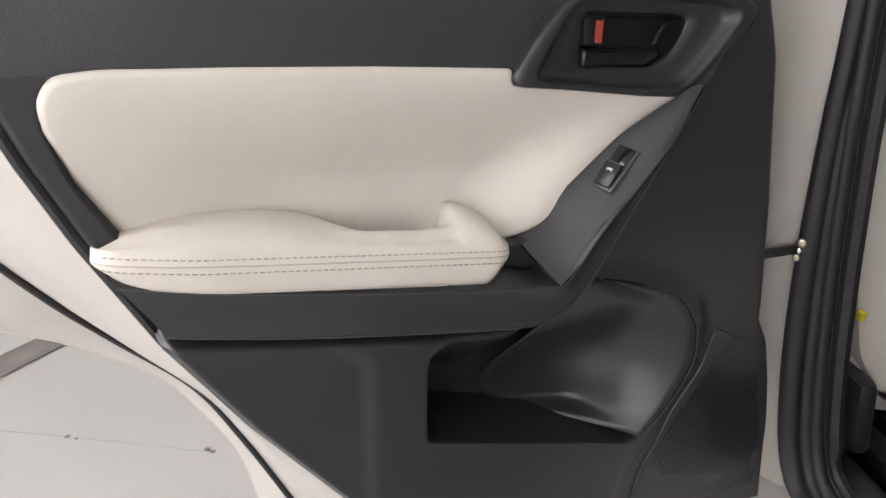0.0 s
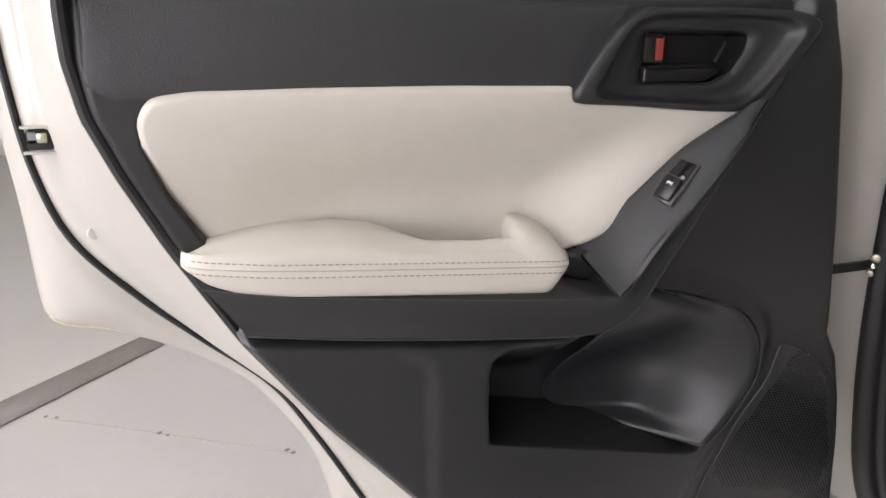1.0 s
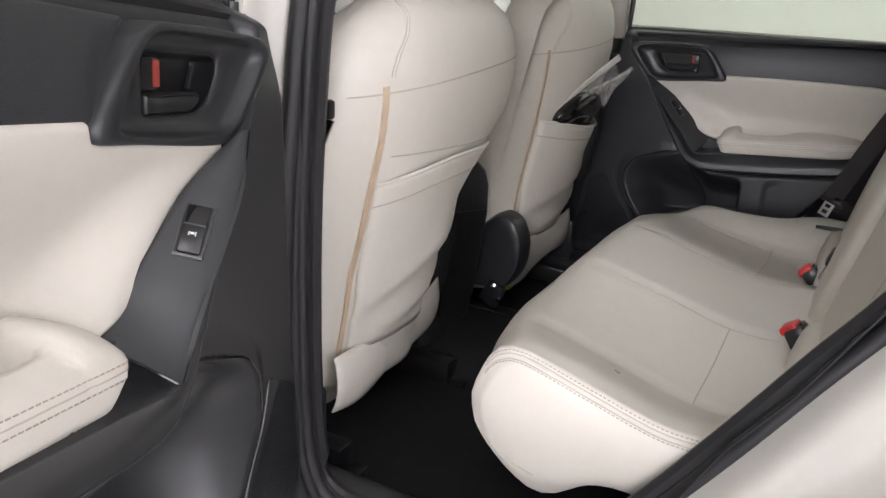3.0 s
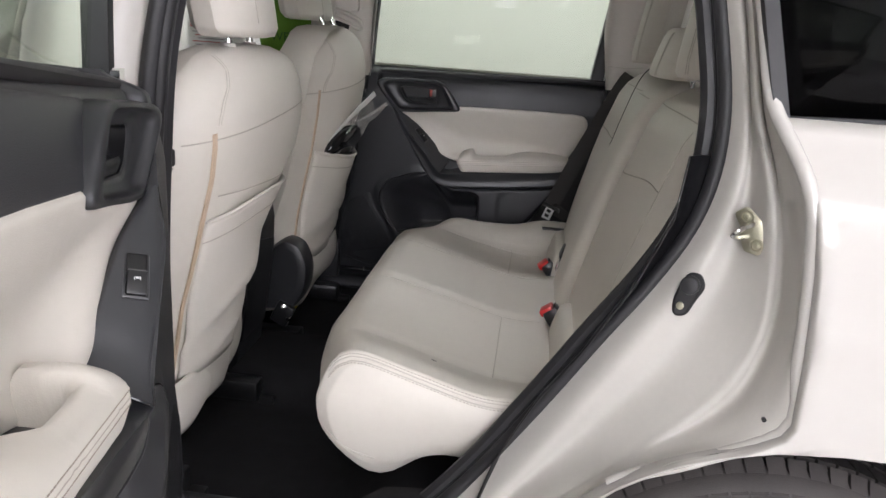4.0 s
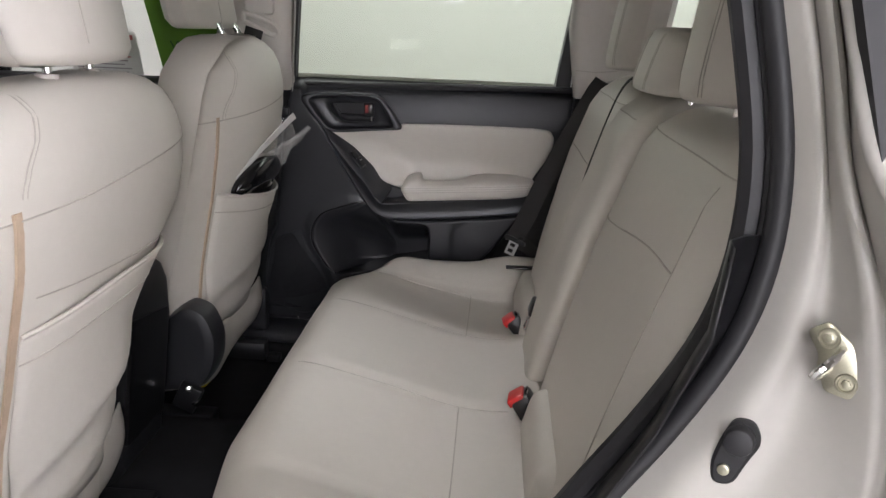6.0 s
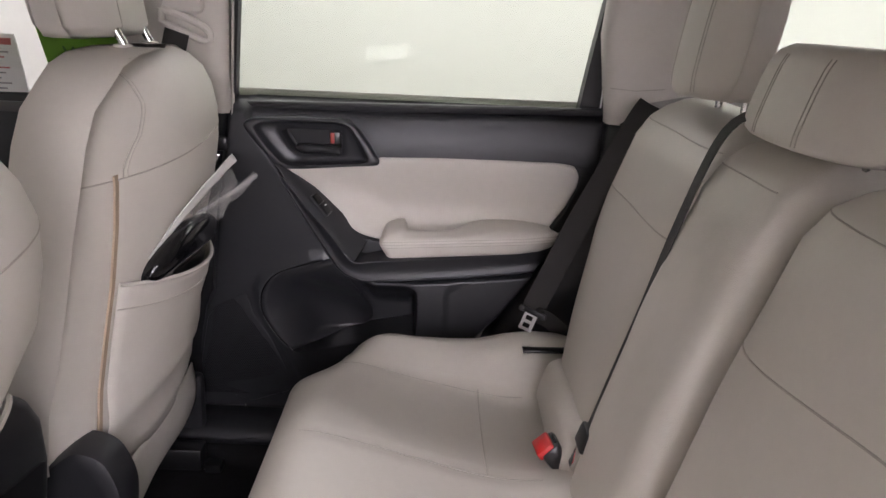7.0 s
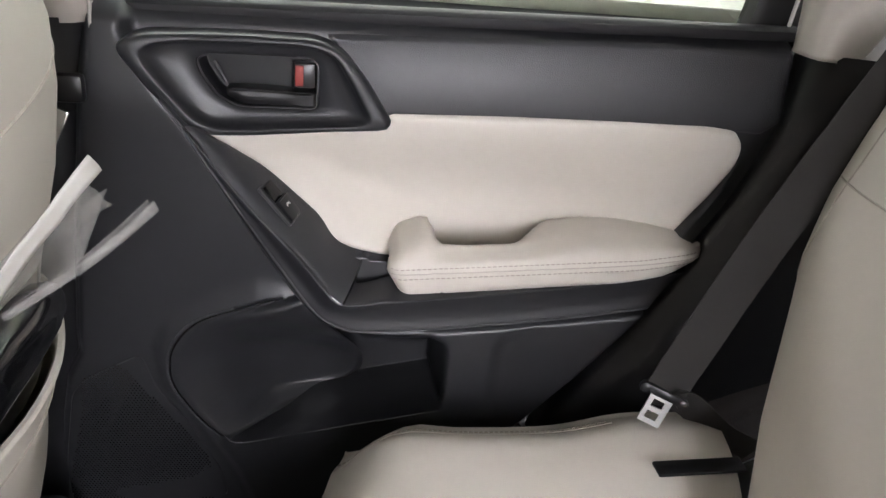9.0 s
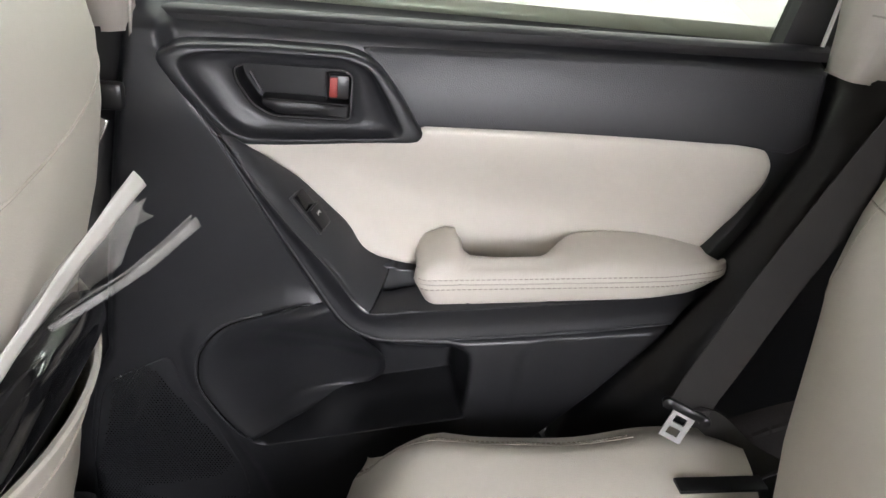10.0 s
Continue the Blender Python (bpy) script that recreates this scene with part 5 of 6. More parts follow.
    for i in range(9):
        s = i / 8
        row = []
        for j in range(21):
            u = j / 20
            y = yc - 0.215 + 0.425 * u
            z = 0.575 - 0.105 * s - 0.012 * math.sin(u * 7) * s + 0.01 * (u - 0.5)
            x = -0.050 - 0.026 * s + 0.022 * math.sin(s * 2.2) + 0.005 * math.sin(u * 9 + 1) * s - 0.010 * (2 * u - 1) ** 2 - (0.0 if full else 0.036 * u * u)
            row.append((x, y, z))
        rows.append(row)
    part("skirt_flap", loft(rows), LEATHER_SIDE, back, "loose cream flap at the foot of the back", sharp=80, thick=0.003)
    # headrest on two posts
    ahead = -0.088 if full else 0.0
    rows = []
    for z, h, d, xo in ((a - 0.012 + lift * 0.95, b, c, e + 0.02 + ahead) for a, b, c, e in ((1.200, 0.115, 0.075, -0.012), (1.203, 0.145, 0.105, -0.014), (1.218, 0.159, 0.122, -0.018), (1.28, 0.162, 0.125, -0.030), (1.33, 0.160, 0.125, -0.040), (1.375, 0.145, 0.11, -0.05), (1.40, 0.105, 0.075, -0.055), (1.410, 0.06, 0.04, -0.058))):
        rows.append(back_section(z, yc, xo + d / 2 - 0.015, h, d, 32))
    hb = loft(rows, True, True)
    bmesh.ops.recalc_face_normals(hb, faces=hb.faces[:])
    ht = bvh(hb)
    head = part("headrest", hb, LEATHER, t, "cream leather headrest", sharp=80)
    line = on_surface(ht, [(0.5, yc - 0.045, z) for z in np.linspace(1.215, 1.38, 14)], behind, 0.0)
    if len(line) > 4:
        part("seam", tube(line, 0.0011, 5), SEAM, head)
    for s in (-0.052, 0.052):
        part("headrest_post", tube([(-0.012 + ahead * 0.3, yc + s, 1.14), (-0.010 + ahead * 0.35, yc + s, 1.18 + lift), (-0.014 + ahead * 0.5, yc + s, 1.21 + lift), (-0.028 + ahead * 0.9, yc + s, 1.245 + lift)], 0.0065, 10), CHROME, head, "chrome headrest post")
        part("post_collar", disc((-0.011 + ahead * 0.35, yc + s, 1.172 + lift), 0.014, 0.012, (0, 0, 1), 16, 0.003), BEIGE, head)
    # cushion, side covers and rails
    rows = []
    for x, z0, z1, h in ((-0.60, 0.44, 0.60, 0.22), (-0.55, 0.42, 0.64, 0.25), (-0.40, 0.41, 0.62, 0.26), (-0.22, 0.41, 0.60, 0.25), (-0.12, 0.43, 0.58, 0.23)):
        rows.append([(x, yc + h * c, (z0 + z1) / 2 + (z1 - z0) / 2 * s) for c, s in ((math.copysign(abs(math.cos(a)) ** 0.5, math.cos(a)), math.copysign(abs(math.sin(a)) ** 0.5, math.sin(a))) for a in np.linspace(0, 2 * math.pi, 33)[:-1])])
    part("cushion", loft(rows, True, True), LEATHER, t, "cream leather seat cushion", sharp=80)
    inner = -1 if yc > 0 else 1
    if yc > 0:
        part("recliner_cover", plate(dense_ring(rounded([(-0.16, 0.46), (-0.05, 0.47), (-0.015, 0.53), (-0.010, 0.60), (-0.035, 0.655), (-0.08, 0.668), (-0.16, 0.60)], 0.03, 6), 0.01), lambda x, z, h: V(x, yc + inner * (0.225 + h), z), [(0, -0.03), (0, 0.012), (0.006, 0.026), (0.02, 0.032), (0.03, 0.031)]), PLASTIC, t, "rounded black recliner cover")
    if yc > 0:
        br = part("recliner_bracket", block((-0.075, yc - 0.262, 0.462), (0.05, 0.022, 0.06), 0.005, pose(0, 0, 0, 0, 25, 0)), GLOSSY, t)
        part("bolt", disc((-0.068, yc - 0.275, 0.486), 0.008, 0.01, (0.3, -1, 0.2), 12, 0.002), CHROME, br)
        part("bolt", disc((-0.055, yc - 0.272, 0.452), 0.007, 0.012, (1, -0.4, 0.2), 12, 0.002), CHROME, br)
    part("outer_cover", block((-0.30, yc - inner * 0.255, 0.47), (0.50, 0.035, 0.13), 0.015), PLASTIC, t, "black outer seat cover")
    for s in (-0.2, 0.2):
        part("rail", block((-0.37, yc + s, 0.372), (0.66, 0.045, 0.05), 0.006), GLOSSY, t, "black seat rail")
        part("rail_foot", block((-0.02, yc + s, 0.350), (0.036, 0.034, 0.020), 0.005), GLOSSY, t)
    return t, tree


seat_left, left_tree = front_seat(-0.365, False)
seat_right, right_tree = front_seat(0.365, True)


# ---- rear bench ----
def cushion_row(y):
    """The bench cushion cut along the car at y."""
    edge = min(y + 0.632, 0.632 - y)
    rnd = ease(edge / (0.016 if y < 0 else 0.07))
    hip = math.cos((abs(y) - 0.32) / 0.18 * math.pi / 2) if abs(abs(y) - 0.32) < 0.18 else 0.0
    side = ease((abs(y) - 0.48) / 0.12)
    top = 0.016 * side - 0.010 * hip
    far = 0.2 * side
    fall = -0.028 * ease((y - 0.15) / 0.35)
    top += fall
    heel = ease((y - 0.45) / 0.09)
    lip = -0.036 * ease((y - 0.36) / 0.22)
    drop = (-0.013 if y < 0 else -0.024) * (1 - rnd) ** 2
    xin = 0.020 * (1 - rnd) ** 2
    f = 0.170 + 0.022 * ease((abs(y) - 0.35) / 0.2) + 0.023 * side + xin + 0.024 * ease((y - 0.36) / 0.22)
    return spline([(0.62, y, 0.50), (0.45, y, 0.50 + 0.025 * side), (0.345 + 0.0, y, 0.462 + xin), (0.285, y, 0.476 + xin), (f + 0.018, y, 0.535), (f + 0.006, y, 0.60), (f + 0.016, y, 0.645 + drop * 0.5 + lip * 1.3), (f + 0.042, y, 0.680 + top * 0.9 + drop + lip),
                   (f + 0.085, y, 0.690 + top + drop + lip * 0.6), (0.40, y, 0.655 + top * 1.2 + drop + 0.018 * far + 0.008 * heel), (0.51, y, 0.625 + top * 1.1 + drop + 0.045 * far + 0.034 * heel), (0.60, y, 0.622 + top * 1.4 + drop + 0.050 * far + 0.058 * heel), (0.70, y, 0.640 + top + drop + 0.03 * far + 0.040 * heel)], 46)


def backrest_section(z, y0, y1, face, top):
    """A back cushion cut level, front face towards the front of the car."""
    out = []
    c, h = (y0 + y1) / 2, (y1 - y0) / 2
    d = 0.17
    for i in range(40):
        a = 2 * math.pi * i / 40
        px = math.copysign(abs(math.cos(a)) ** 0.5, math.cos(a))
        py = math.copysign(abs(math.sin(a)) ** 0.42, math.sin(a))
        bol = 0.014 * py * py if px < 0 else 0
        out.append((face + d / 2 + px * d / 2 * top - bol * 0.6, c + py * h * (0.6 + 0.4 * top), z))
    return out


def rear_bench():
    t = thing("rear_bench", (0.5, 0.0, 0.34), "cream leather rear bench seat with three places", "car seat")
    ys = np.concatenate([np.linspace(-0.632, -0.612, 8), np.linspace(-0.60, -0.56, 4), np.linspace(-0.55, 0.55, 60), np.linspace(0.56, 0.632, 12)])
    rows = [cushion_row(y) for y in ys]
    bm = loft(rows, False, False)
    bm.verts.ensure_lookup_table()
    bm.faces.new([bm.verts[len(bm.verts) - 1 - i] for i in range(46)])
    # the boxed end, tucked in towards the floor
    ring = [bm.verts[i] for i in range(46)]
    for k in (0.97, 0.9, 0.75, 0.5, 0.2):
        inner = [bm.verts.new((0.43 + (p[0] - 0.43) * k, -0.632 - 0.009 * (1 - k ** 4), 0.565 + (p[2] - 0.565) * k)) for p in rows[0]]
        for a, b, c, d in zip(ring, inner, inner[1:] + inner[:1], ring[1:] + ring[:1]):
            bm.faces.new((a, b, c, d))
        ring = inner
    bm.faces.new(ring)
    for v in bm.verts:
        if v.co.y < -0.55:
            v.co.y += 0.035 * ease((0.64 - v.co.z) / 0.18) * ease((-0.55 - v.co.y) / 0.08)
    for v in bm.verts:
        p = v.co
        # sewn channels
        g = 0.0
        for yy in (-0.158, 0.158, -0.477, 0.477):
            if p.x < 0.66:
                g += math.exp(-((p.y - yy) / 0.010) ** 2)
        if p.z > 0.56 and p.x > 0.2:
            v.co.z -= 0.004 * g
        v.co.z += 0.002 * noise.noise((p.x * 9, p.y * 7, 3)) * (p.z > 0.58)
    bmesh.ops.recalc_face_normals(bm, faces=bm.faces[:])
    tree = bvh(bm)
    cush = part("cushion", bm, LEATHER, t, "wide cream leather cushion with a small scuff", sharp=42)
    down = (0, 0, -1)
    for yy in (-0.158, 0.158, 0.470):
        x0 = 0.235 if abs(yy) < 0.3 else 0.26
        line = on_surface(tree, [(x, yy, 1.0) for x in np.linspace(x0, 0.60, 40)], down, 0.0)
        part("seam", tube(line, 0.0012, 5), SEAM, cush)
    # double seam along the top edge of the boxed end
    crown = on_surface(tree, [(x, -0.616, 1.0) for x in np.linspace(0.245, 0.60, 60)], down)
    for low, kind in ((-0.004, 0), (0.003, 1), (0.013, 1), (0.017, 0)):
        line = on_surface(tree, [p + V(0, -0.300, 0.284 - low) for p in crown], (0, 0.7071, -0.7071), 0.0003)
        if kind:
            part("seam", tube(line, 0.0011, 5), SEAM, cush)
        else:
            part("stitching", stitches(line, 0.0009, 0.0024, 0.004), THREAD, cush)
    for sg in (-1, 1):
        line = on_surface(tree, [(0.515, sg * y, 1.0) for y in np.linspace(0.158, 0.477, 30)], down, 0.0)
        part("seam", tube(line, 0.0012, 5), SEAM, cush)
        if sg < 0:
            continue
        line = on_surface(tree, [(x, sg * (0.590 + 0.012 * math.sin((x - 0.25) * 8)), 1.0) for x in np.linspace(0.235, 0.575, 40)], down, 0.0)
        part("seam", tube(line, 0.0017, 5), SEAM, cush)
        line = on_surface(tree, [(x, sg * (0.600 + 0.012 * math.sin((x - 0.25) * 8)), 1.0) for x in np.linspace(0.24, 0.575, 40)], down, 0.0003)
        part("stitching", stitches(line, 0.0012, 0.0022, 0.004), THREAD, cush)
    line = on_surface(tree, [(0.0, -0.606, z) for z in np.linspace(0.66, 0.50, 20)], (1, 0, 0), 0.0)
    if len(line) > 4:
        part("seam", tube(line, 0.001, 5), SEAM, cush)
    sc = on_surface(tree, [(0.405, -0.520, 1.0), (0.410, -0.524, 1.0), (0.414, -0.522, 1.0)], down, 0.0002)
    part("scuff", tube(sc, 0.0012, 5), SCUFF, cush, "small dark scuff")
    # three backs
    for name, y0, y1, full in (("backrest", -0.625, -0.075, 1), ("backrest", -0.070, 0.165, 0), ("backrest", 0.172, 0.618, 1)):
        rows = []
        zs = [0.60, 0.625, 0.68, 0.75, 0.82, 0.90, 0.97, 1.03, 1.08, 1.115, 1.135, 1.147, 1.152]
        for z in zs:
            top = 1.0 if z < 1.08 else math.sqrt(max(0.02, 1 - ((z - 1.08) / 0.074) ** 2))
            face = 0.640 + (z - 0.60) * 0.292 - 0.010 * math.sin((z - 0.6) / 0.5 * math.pi)
            if not full:
                face -= 0.014
            outer = table([(0.60, 0.44), (0.70, 0.47), (0.72, 0.495), (0.77, 0.523), (0.815, 0.545), (0.88, 0.585), (0.93, 0.606), (1.0, 0.618)], z) if y0 > 0.1 else y1
            rows.append(backrest_section(z, y0, outer, face, top))
        bm = loft(rows, True, True)
        bmesh.ops.subdivide_edges(bm, edges=bm.edges[:], cuts=1, use_grid_fill=True, smooth=0.5)
        for v in bm.verts:
            v.co.x += 0.003 * noise.noise((v.co.x * 7, v.co.y * 7, v.co.z * 7))
        bmesh.ops.recalc_face_normals(bm, faces=bm.faces[:])
        bt = bvh(bm)
        b = part(name, bm, LEATHER, t, "cream leather back cushion", sharp=80)
        if full:
            s0, s1 = (y0 + 0.085, y1 - 0.02) if y0 < 0 else (y0 + 0.02, y1 - 0.03)
            line = on_surface(bt, [(0.3, y, 0.985 + (0.035 if y0 < 0 else 0.0) * ease((abs(y) - 0.1) / 0.4) - 0.02 * (y0 < 0)) for y in np.linspace(s0, s1, 40)], (1, 0, 0), 0.0)
            part("seam", tube(line, 0.0013, 5), SEAM, b)
            e = y0 + 0.085 if y0 < 0 else y1 - 0.05
            line = on_surface(bt, [(0.3, e, z) for z in np.linspace(0.66, 1.10, 40)], (1, 0, 0), 0.0)
            part("seam", tube(line, 0.0011, 5), SEAM, b)
        line = on_surface(bt, [(0.3, y, 1.112) for y in np.linspace(y0 + 0.03, y1 - 0.03, 30)], (1, 0, 0), 0.0)
        if len(line) > 4:
            part("seam", tube(line, 0.0011, 5), SEAM, b)
    # side pads by the foot of the backs
    for y0, y1 in ((0.172, 0.46), (-0.46, -0.18)):
        bm = block(((0.66), (y0 + y1) / 2, 0.635), (0.07, y1 - y0, 0.10), 0.03, pose(0, 0, 0, 0, 15, 0), 4)
        part("hinge_cover", bm, LEATHER_SIDE, t, "cream leather flap at the foot of the back")
    # headrests
    for yc, z0, h, tall in ((-0.36, 1.175, 0.135, 0.20), (0.012, 1.158, 0.165, 0.105), (0.36, 1.175, 0.135, 0.20)):
        rows = []
        for s, k in ((0.0, 0.72), (0.04, 0.88), (0.15, 0.97), (0.35, 1.0), (0.6, 1.0), (0.8, 0.95), (0.93, 0.80), (1.0, 0.50)):
            z = z0 + tall * s
            d = (0.115 if tall > 0.15 else 0.10) * (0.55 + 0.45 * k)
            rows.append(back_section(z, yc, 0.865 + 0.03 * s + d / 2 - 0.03, h * (k if tall > 0.15 else 0.5 + 0.5 * k), d, 36, 0.030 if tall > 0.15 else 0.012))
        hb = loft(rows, True, True)
        bmesh.ops.subdivide_edges(hb, edges=hb.edges[:], cuts=1, use_grid_fill=True, smooth=0.6)
        bmesh.ops.recalc_face_normals(hb, faces=hb.faces[:])
        ht = bvh(hb)
        hr = part("headrest", hb, LEATHER, t, "cream leather headrest", sharp=80)
        for off in (-0.058, -0.050, 0.058, 0.050):
            line = on_surface(ht, [(0.3, yc + off, z0 + tall * s) for s in np.linspace(0.04, 0.9, 14)], (1, 0, 0), 0.0)
            if len(line) > 4:
                part("seam", tube(line, 0.001, 5), SEAM, hr)
        for s in (-0.055, 0.055):
            part("headrest_post", tube([(0.87, yc + s, 1.12), (0.87, yc + s, z0 + 0.02)], 0.006, 8), CHROME, hr)
    return t, tree


bench, bench_tree = rear_bench()


# ---- console, belts and small things in the cabin ----
def centre_console():
    t = thing("centre_console", (-0.35, -0.05, 0.38), "black plastic centre console between the front seats", "console")
    rows = []
    for z, y0, y1, xr in ((0.39, -0.135, 0.085, -0.120), (0.55, -0.135, 0.09, -0.105), (0.68, -0.132, 0.09, -0.086), (0.75, -0.128, 0.070, -0.078), (0.79, -0.120, 0.040, -0.074), (0.815, -0.105, 0.005, -0.076), (0.824, -0.09, -0.03, -0.087)):
        ring = rounded([(y0, xr - 0.02), (y0 + 0.015, xr), (y1 - 0.02, xr), (y1, xr - 0.03), (y1, -0.52), (y0, -0.52)], 0.02, 4)
        rows.append([(p[1], p[0], z) for p in ring])
    part("body", loft(rows, True, True), PLASTIC, t, "black moulded console end")
    part("end_panel", plate(dense_ring(rounded([(-0.115, 0.46), (0.055, 0.46), (0.055, 0.69), (-0.112, 0.72)], 0.015), 0.02), lambda y, z, h: V(-0.120 + (z - 0.39) * 0.115 + 0.002 + h, y, z), [(0, -0.004), (0.001, 0.002), (0.004, 0.003)]), GLOSSY, t)


centre_console()


def pierced_plate(xs, zs, holes, thick):
    """One flat plate laid out on a grid, with open cells."""
    cells = {(i, j) for i in range(len(xs) - 1) for j in range(len(zs) - 1)} - set(holes)
    bm = bmesh.new()
    known = {}

    def at(i, j, y):
        if (i, j, y) not in known:
            known[i, j, y] = bm.verts.new((xs[i], y, zs[j]))
        return known[i, j, y]

    a, b = -thick / 2, thick / 2
    for i, j in cells:
        ring = [(i, j), (i + 1, j), (i + 1, j + 1), (i, j + 1)]
        bm.faces.new([at(p, q, a) for p, q in ring])
        bm.faces.new([at(p, q, b) for p, q in reversed(ring)])
        for k, beside in enumerate(((i, j - 1), (i + 1, j), (i, j + 1), (i - 1, j))):
            if beside not in cells:
                (p, q), (r, u) = ring[k], ring[(k + 1) % 4]
                bm.faces.new((at(r, u, a), at(p, q, a), at(p, q, b), at(r, u, b)))
    bmesh.ops.recalc_face_normals(bm, faces=bm.faces[:])
    return bm


def outboard_belt():
    t = thing("rear_seat_belt", (0.70, 0.62, 0.66), "grey seat belt hanging beside the bench with a steel tongue", "seat belt")
    path = spline([(0.870, 0.640, 1.09), (0.820, 0.616, 1.125), (0.800, 0.605, 1.112), (0.745, 0.600, 1.00), (0.690, 0.592, 0.885), (0.648, 0.584, 0.785), (0.630, 0.580, 0.745), (0.622, 0.578, 0.722)], 34)
    across = V(0.80, -0.32, -0.36)
    part("webbing", strap(path, across, 0.046), WEBBING, t, "grey belt webbing")
    d = (path[-1] - path[-3]).normalized()
    a = (across - d * across.dot(d)).normalized()
    m = Matrix((a, d.cross(a), d)).transposed().to_4x4()

    def placed(bm):
        bmesh.ops.transform(bm, matrix=Matrix.Translation(path[-1]) @ m @ Matrix.Diagonal((0.78, 1, 0.74, 1)), verts=bm.verts)
        return bm

    part("tongue_grip", placed(joined([block((0, 0, 0.004), (0.058, 0.010, 0.016), 0.004), disc((-0.029, 0, 0.006), 0.009, 0.010, (0, 1, 0), 16, 0.002), disc((0.029, 0, 0.006), 0.009, 0.010, (0, 1, 0), 16, 0.002)])), GLOSSY, t, "black belt clip")
    part("tongue", placed(pierced_plate([-0.017, -0.010, 0.008, 0.017], [0.010, 0.017, 0.030, 0.038, 0.051, 0.059], ((1, 1), (1, 3)), 0.003)), ALLOY, t, "steel belt tongue")
    part("lap_webbing", strap(spline([path[-1] + d * 0.006, (0.655, 0.585, 0.70), (0.70, 0.575, 0.665), (0.74, 0.56, 0.65)], 12), (0.25, -0.5, 0.8), 0.046), WEBBING, t)
    part("buckle_strap", block((0.652, 0.520, 0.664), (0.105, 0.022, 0.005), 0.002, pose(0, 0, 0, 0, 0, 3)), GLOSSY, t, "black anchor strap on the cushion")


def middle_belt():
    t = thing("middle_seat_belt", (0.68, 0.15, 0.64), "grey middle seat belt lying across the bench back", "seat belt")
    path = spline([(0.830, 0.118, 1.176), (0.802, 0.132, 1.170), (0.778, 0.145, 1.13), (0.744, 0.150, 1.02), (0.712, 0.150, 0.90), (0.682, 0.146, 0.80), (0.656, 0.141, 0.715)], 34)
    part("webbing", strap(path, (0.15, 1, 0.05), 0.040), WEBBING, t, "grey belt webbing")
    part("tongue_grip", block((0.652, 0.142, 0.700), (0.016, 0.046, 0.034), 0.005, pose(0, 0, 0, 0, 18, 0)), GLOSSY, t)
    part("tongue", block((0.642, 0.146, 0.668), (0.005, 0.026, 0.040), 0.002, pose(0, 0, 0, 0, 18, 0)), CHROME, t, "steel belt tongue")


def buckle(x, y, z, turn, label):
    t = thing("belt_buckle", (x, y, z - 0.03), label, "seat belt buckle", "belt buckles")
    m = Matrix.Translation((x, y, z)) @ turn
    bm = block((0, 0, 0), (0.034, 0.058, 0.040), 0.007)
    bmesh.ops.transform(bm, matrix=m, verts=bm.verts)
    part("case", bm, GLOSSY, t, "black buckle case")
    bm = block((-0.006, 0, 0.0185), (0.030, 0.052, 0.014), 0.004)
    bmesh.ops.transform(bm, matrix=m, verts=bm.verts)
    part("button", bm, RED, t, "red release button")
    bm = block((0.014, 0, 0.020), (0.005, 0.034, 0.003), 0.0005)
    bmesh.ops.transform(bm, matrix=m, verts=bm.verts)
    part("slot", bm, PIANO, t)


outboard_belt()
middle_belt()
buckle(0.628, -0.172, 0.640, pose(0, 0, 0, -8, -35, 0), "black belt buckle with a red button on the bench")
buckle(0.622, 0.215, 0.630, pose(0, 0, 0, -10, -40, 10), "black belt buckle with a red button lying tilted")


def pillar_belt(sign):
    t = thing("front_seat_belt", (-0.09, sign * 0.66, 1.0), "grey front seat belt in its pillar guide", "seat belt", "front seat belts")
    lift = 0.02 if sign > 0 else 0.0
    ring = spline([(-0.098, sign * 0.640, 1.262), (-0.062, sign * 0.646, 1.250), (-0.024, sign * 0.650, 1.232), (-0.012, sign * 0.652, 1.214), (-0.026, sign * 0.652, 1.206), (-0.064, sign * 0.648, 1.222), (-0.100, sign * 0.642, 1.240)], 22)
    part("belt_guide", tube(ring + [ring[0]], 0.007, 8), BEIGE, t, "beige belt guide loop")
    part("guide_cover", block((-0.060, sign * 0.652, 1.29), (0.075, 0.030, 0.07), 0.012), BEIGE, t)
    part("webbing", strap(spline([(-0.072, sign * 0.642, 1.222), (-0.105, sign * 0.652, 1.10), (-0.120, sign * 0.655, 0.95), (-0.125, sign * 0.66, 0.60)], 14), (1, 0, 0), 0.046), WEBBING, t, "grey belt webbing")
    part("tongue", block((-0.024, sign * 0.654, 0.976), (0.022, 0.006, 0.045), 0.002, pose(0, 0, 0, 0, 25, 0)), CHROME, t, "steel belt tongue")
    part("tongue_grip", block((-0.014, sign * 0.672, 1.011), (0.040, 0.016, 0.028), 0.005), GLOSSY, t)


for sgn in (-1, 1):
    pillar_belt(sgn)


def film_sheet(points_a, points_b, n=14, m=6, crumple=0.004, seed=1.0):
    """A thin crumpled sheet between two edges."""
    a, b = spline(points_a, n), spline(points_b, n)
    rows = []
    for i, (p, q) in enumerate(zip(a, b)):
        row = []
        for j in range(m):
            r = p.lerp(q, j / (m - 1))
            k = crumple * noise.noise((r.x * 45 + seed, r.y * 45, r.z * 45))
            row.append(r + V(k, k * 0.6, k * 0.3))
        rows.append(row)
    return loft(rows)


